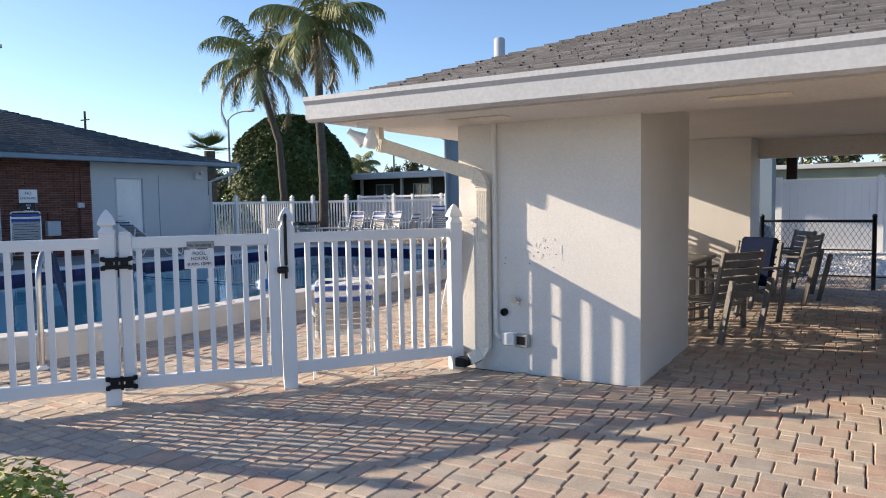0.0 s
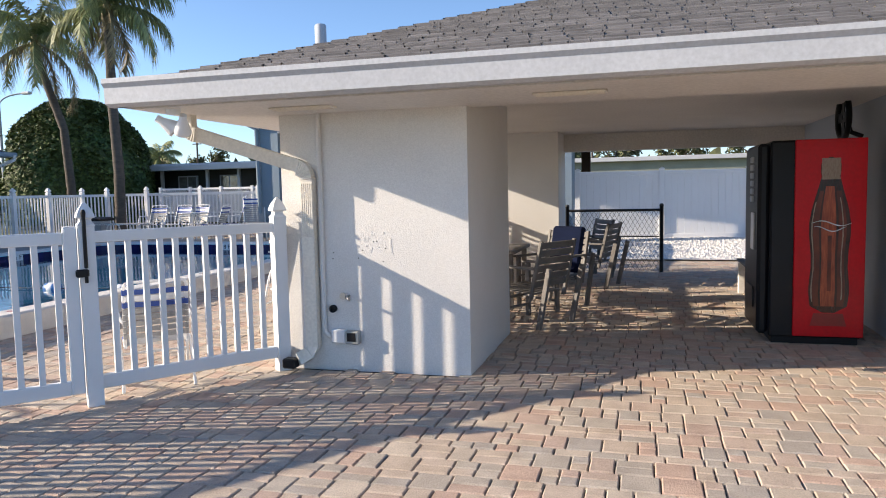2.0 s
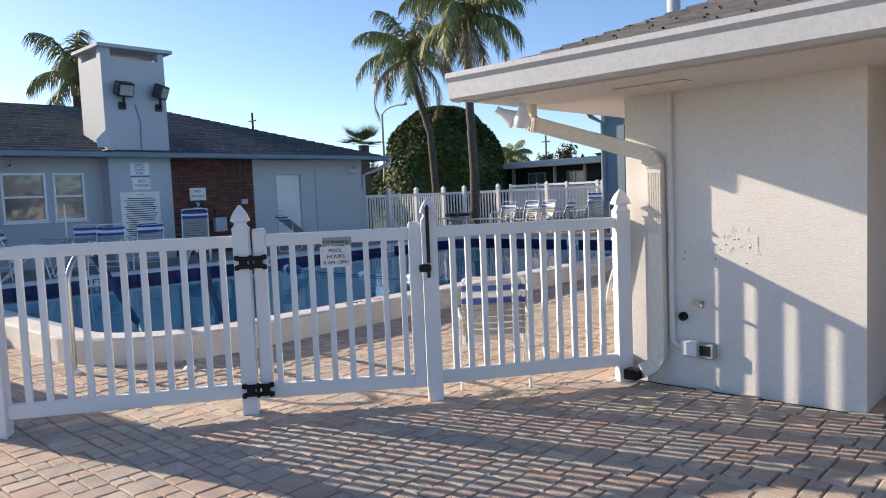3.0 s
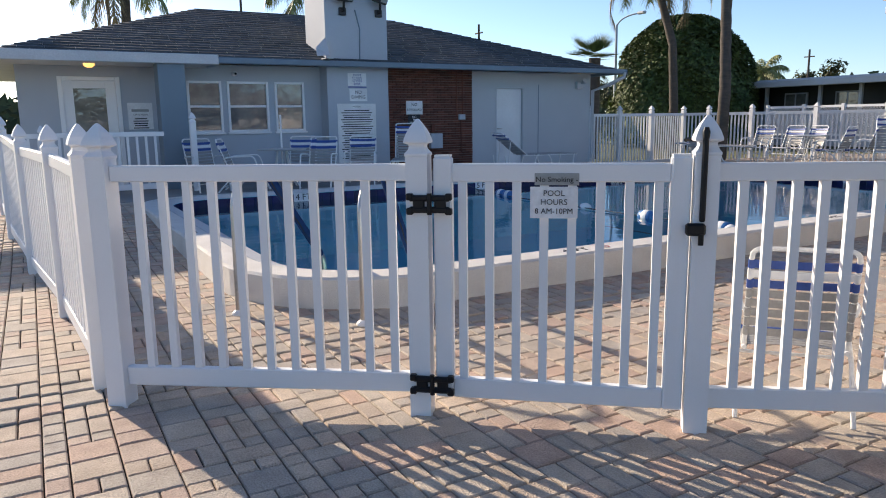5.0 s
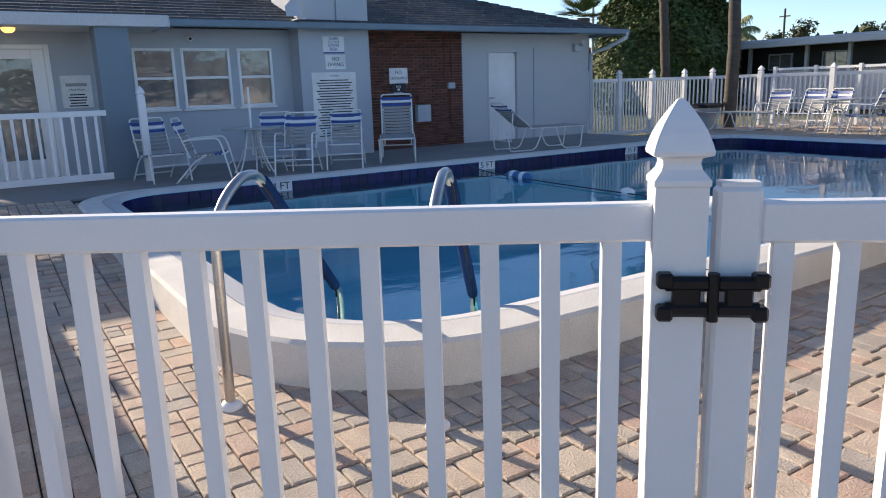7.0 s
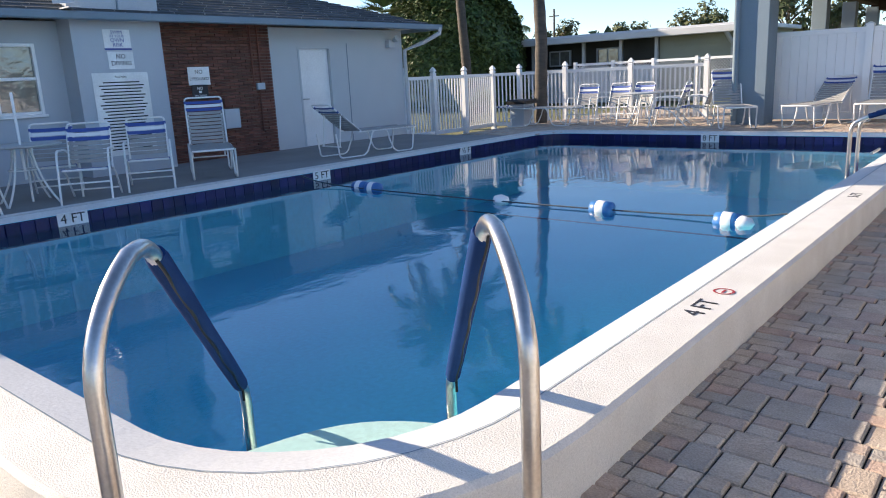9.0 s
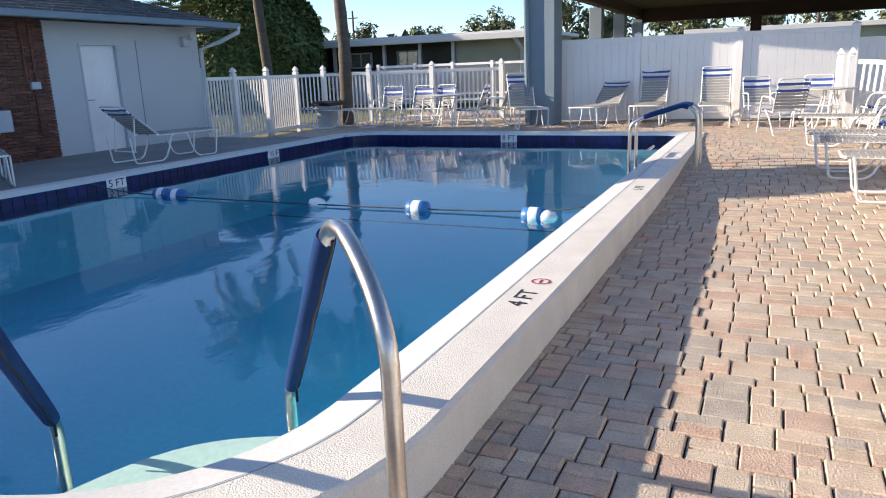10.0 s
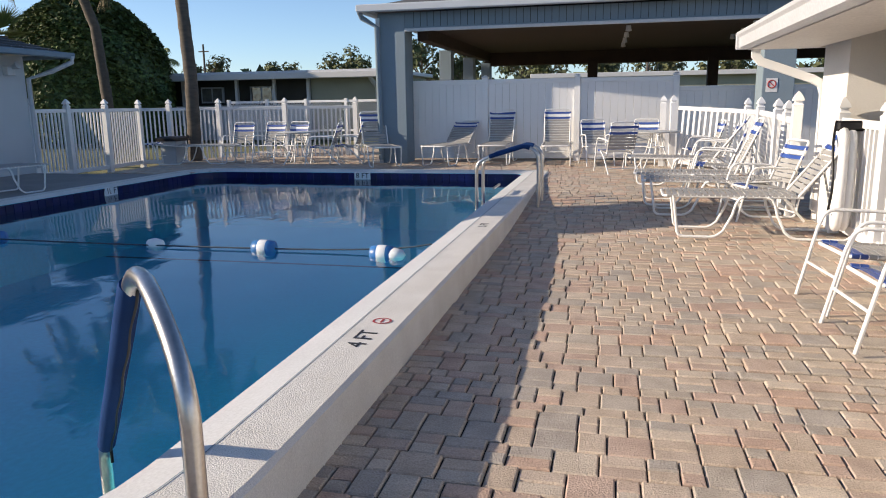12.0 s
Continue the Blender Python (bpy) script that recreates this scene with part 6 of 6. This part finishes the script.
# ---- street lamps and poles ----
sl = thing("street_lamp", "grey street lamp with a curved arm", "street lamp")
LX, LY = -30.5, 29.0
part("pole", Shape().tube([(LX, LY, 0), (LX, LY, 6.2)], [0.09, 0.06], 8), M_GREYWALL, sl)
part("arm", Shape().tube(arc((LX, LY, 6.1), (LX + 0.1, LY + 0.1, 6.6), (LX + 1.2, LY + 0.4, 6.65)), 0.04, 6), M_GREYWALL, sl)
part("head", Shape().box(LX + 1.1, LY + 0.28, 6.58, LX + 1.6, LY + 0.52, 6.72, c=0.04), M_GUTTER, sl)
for x, y, h in ((-36, 24, 6.6), (-31.0, 46, 5.6), (-40, 12, 8.4), (-38, 5.5, 9.0), (-3.0, 48, 8.0)):
    up = thing("utility_pole", "thin wooden utility pole with a crossbar", "pole", "utility poles")
    part("pole", Shape().tube([(x, y, 0), (x, y, h)], [0.09, 0.06], 8), M_TRUNK, up)
    part("crossbar", Shape().box(x - 0.36, y - 0.03, h - 0.5, x + 0.36, y + 0.03, h - 0.43), M_TRUNK, up)

ns = thing("no_entry_sign", "small white sign with a red ring on the pavilion pillar", "sign", at=Matrix.Translation((-1.82, 18.245, 1.80)) @ Matrix.Scale(0.68, 4))
part("board", Shape().box(-0.16, -0.004, -0.2, 0.16, 0, 0.2, c=0.002), M_WHITE, ns)
part("ring", Shape().tube([(0.11 * math.cos(a), -0.006, 0.03 + 0.11 * math.sin(a)) for a in (2 * math.pi * i / 24 for i in range(24))], 0.016, 6, closed=True), M_RED, ns, "red printed ring")
part("bar", Shape().tube([(-0.075, -0.006, 0.105), (0.075, -0.006, -0.045)], 0.014, 6), M_RED, ns)
lt = thing("gate_latch", "tall black latch on the fence post beside the pier", "latch", at=Matrix.Translation((-2.49, 8.17, 0.08)))
part("case", Shape().box(-0.02, -0.03, 0.98, 0.02, 0.03, 1.40, c=0.008), M_BLACK, lt)
part("knob", Shape().lathe([(0.02, 1.40), (0.026, 1.43), (0.012, 1.455)], 10), M_BLACK, lt)
part("bracket", Shape().box(-0.03, -0.045, 1.24, 0.03, 0.045, 1.33, c=0.01), M_BLACK, lt)
rl = thing("warning_label", "small dark red label on the top fence rail", "label", at=Matrix.Translation((-2.605, 8.8, 1.245)))
part("plate", Shape().box(-0.004, -0.055, -0.028, 0, 0.055, 0.028, c=0.001), M_RED, rl)
part("text_bar", Shape().box(-0.005, -0.04, -0.006, -0.004, 0.04, 0.006), M_WHITE, rl)

# ---- paving ----
POOLBOX = OUT


def inside(x, y, poly):
    c = False
    j = len(poly) - 1
    for i in range(len(poly)):
        (xi, yi), (xj, yj) = poly[i], poly[j]
        if (yi > y) != (yj > y) and x < (xj - xi) * (y - yi) / (yj - yi) + xi:
            c = not c
        j = i
    return c


def paving_cells():
    """Courses along x of two depths; the deep ones hold big stones and pairs of small ones laid one behind the other."""
    rng = random.Random(7)
    y = -3.0
    deep = True
    while y < 24:
        x = -13.75 if y < 15.3 else -15.6
        x -= rng.uniform(0, 0.2)
        end = 4.6 if y < 6 else 2.5
        d = 0.2 if deep else 0.1
        while x < end:
            k = rng.random()
            if not deep:
                w = rng.choice((0.134, 0.2, 0.134, 0.1))
                yield x, y, w, 0.1
            elif k < 0.48:
                w = rng.choice((0.134, 0.2, 0.2, 0.134))
                yield x, y, w, 0.2
            else:
                w = rng.choice((0.134, 0.1, 0.2))
                yield x, y, w, 0.1
                yield x, y + 0.1, w, 0.1
            x += w
        y += d
        deep = rng.random() < 0.7 or not deep


pave = setting("paving", Shape().add([(x, y, gz(x, y) - 0.022) for y in [-3 + 0.25 * i for i in range(111)] for x in [-17 + 0.25 * i for i in range(89)]],
    [(j * 89 + i, j * 89 + i + 1, j * 89 + i + 90, j * 89 + i + 89) for j in range(110) for i in range(88)
     if not any(inside(-17 + 0.25 * (i + a), -3 + 0.25 * (j + b), INN) for a in (0, 1) for b in (0, 1))]), M_SAND, "sand bed with interlocking tan and grey pavers")


def stone(w, d, rng):
    g, c, h = 0.0035, 0.007, 0.022
    x0, y0, x1, y1 = g, g, w - g, d - g
    v = [(x0, y0, -h), (x1, y0, -h), (x1, y1, -h), (x0, y1, -h), (x0, y0, -c), (x1, y0, -c), (x1, y1, -c), (x0, y1, -c),
         (x0 + c, y0 + c, 0), (x1 - c, y0 + c, 0), (x1 - c, y1 - c, 0), (x0 + c, y1 - c, 0)]
    f = [(8, 9, 10, 11)] + [(a + i, a + (i + 1) % 4, a + 4 + (i + 1) % 4, a + 4 + i) for a in (0, 4) for i in range(4)]
    return v, f


rng = random.Random(3)
STONES = {(w, d): Shape().add(*stone(w, d, rng)).mesh("paver", M_PAVER) for w in (0.1, 0.134, 0.2, 0.268) for d in (0.1, 0.2)}
rest, count = Shape(), 0
for x, y, w, d in paving_cells():
    cx, cy = x + w / 2, y + d / 2
    if (cx < -13.1 and 3.2 < cy < 15.3) or inside(cx, cy, MID) or (-2.64 < cx < -1.03 and 5.76 < cy < 5.96):
        continue
    z = gz(cx, cy) + rng.uniform(-0.0025, 0.0025)
    tx, ty = rng.uniform(-0.012, 0.012), rng.uniform(-0.012, 0.012)
    if count < 300 and -5.5 < cx < -4.3 and 4.2 < cy < 7.6:
        ob = new("paver", STONES[(w, d)])
        ob.matrix_basis = Matrix.Translation((x, y, z)) @ Euler((tx, ty, 0)).to_matrix().to_4x4()
        ob.parent = pave
        count += 1
    else:
        v, f = stone(w, d, rng)
        rest.add([(x + a, y + b, z + c + (a - w / 2) * ty + (b - d / 2) * tx) for a, b, c in v], f)
tagged(part("pavers", rest, M_PAVERS, pave), kind="stuff")
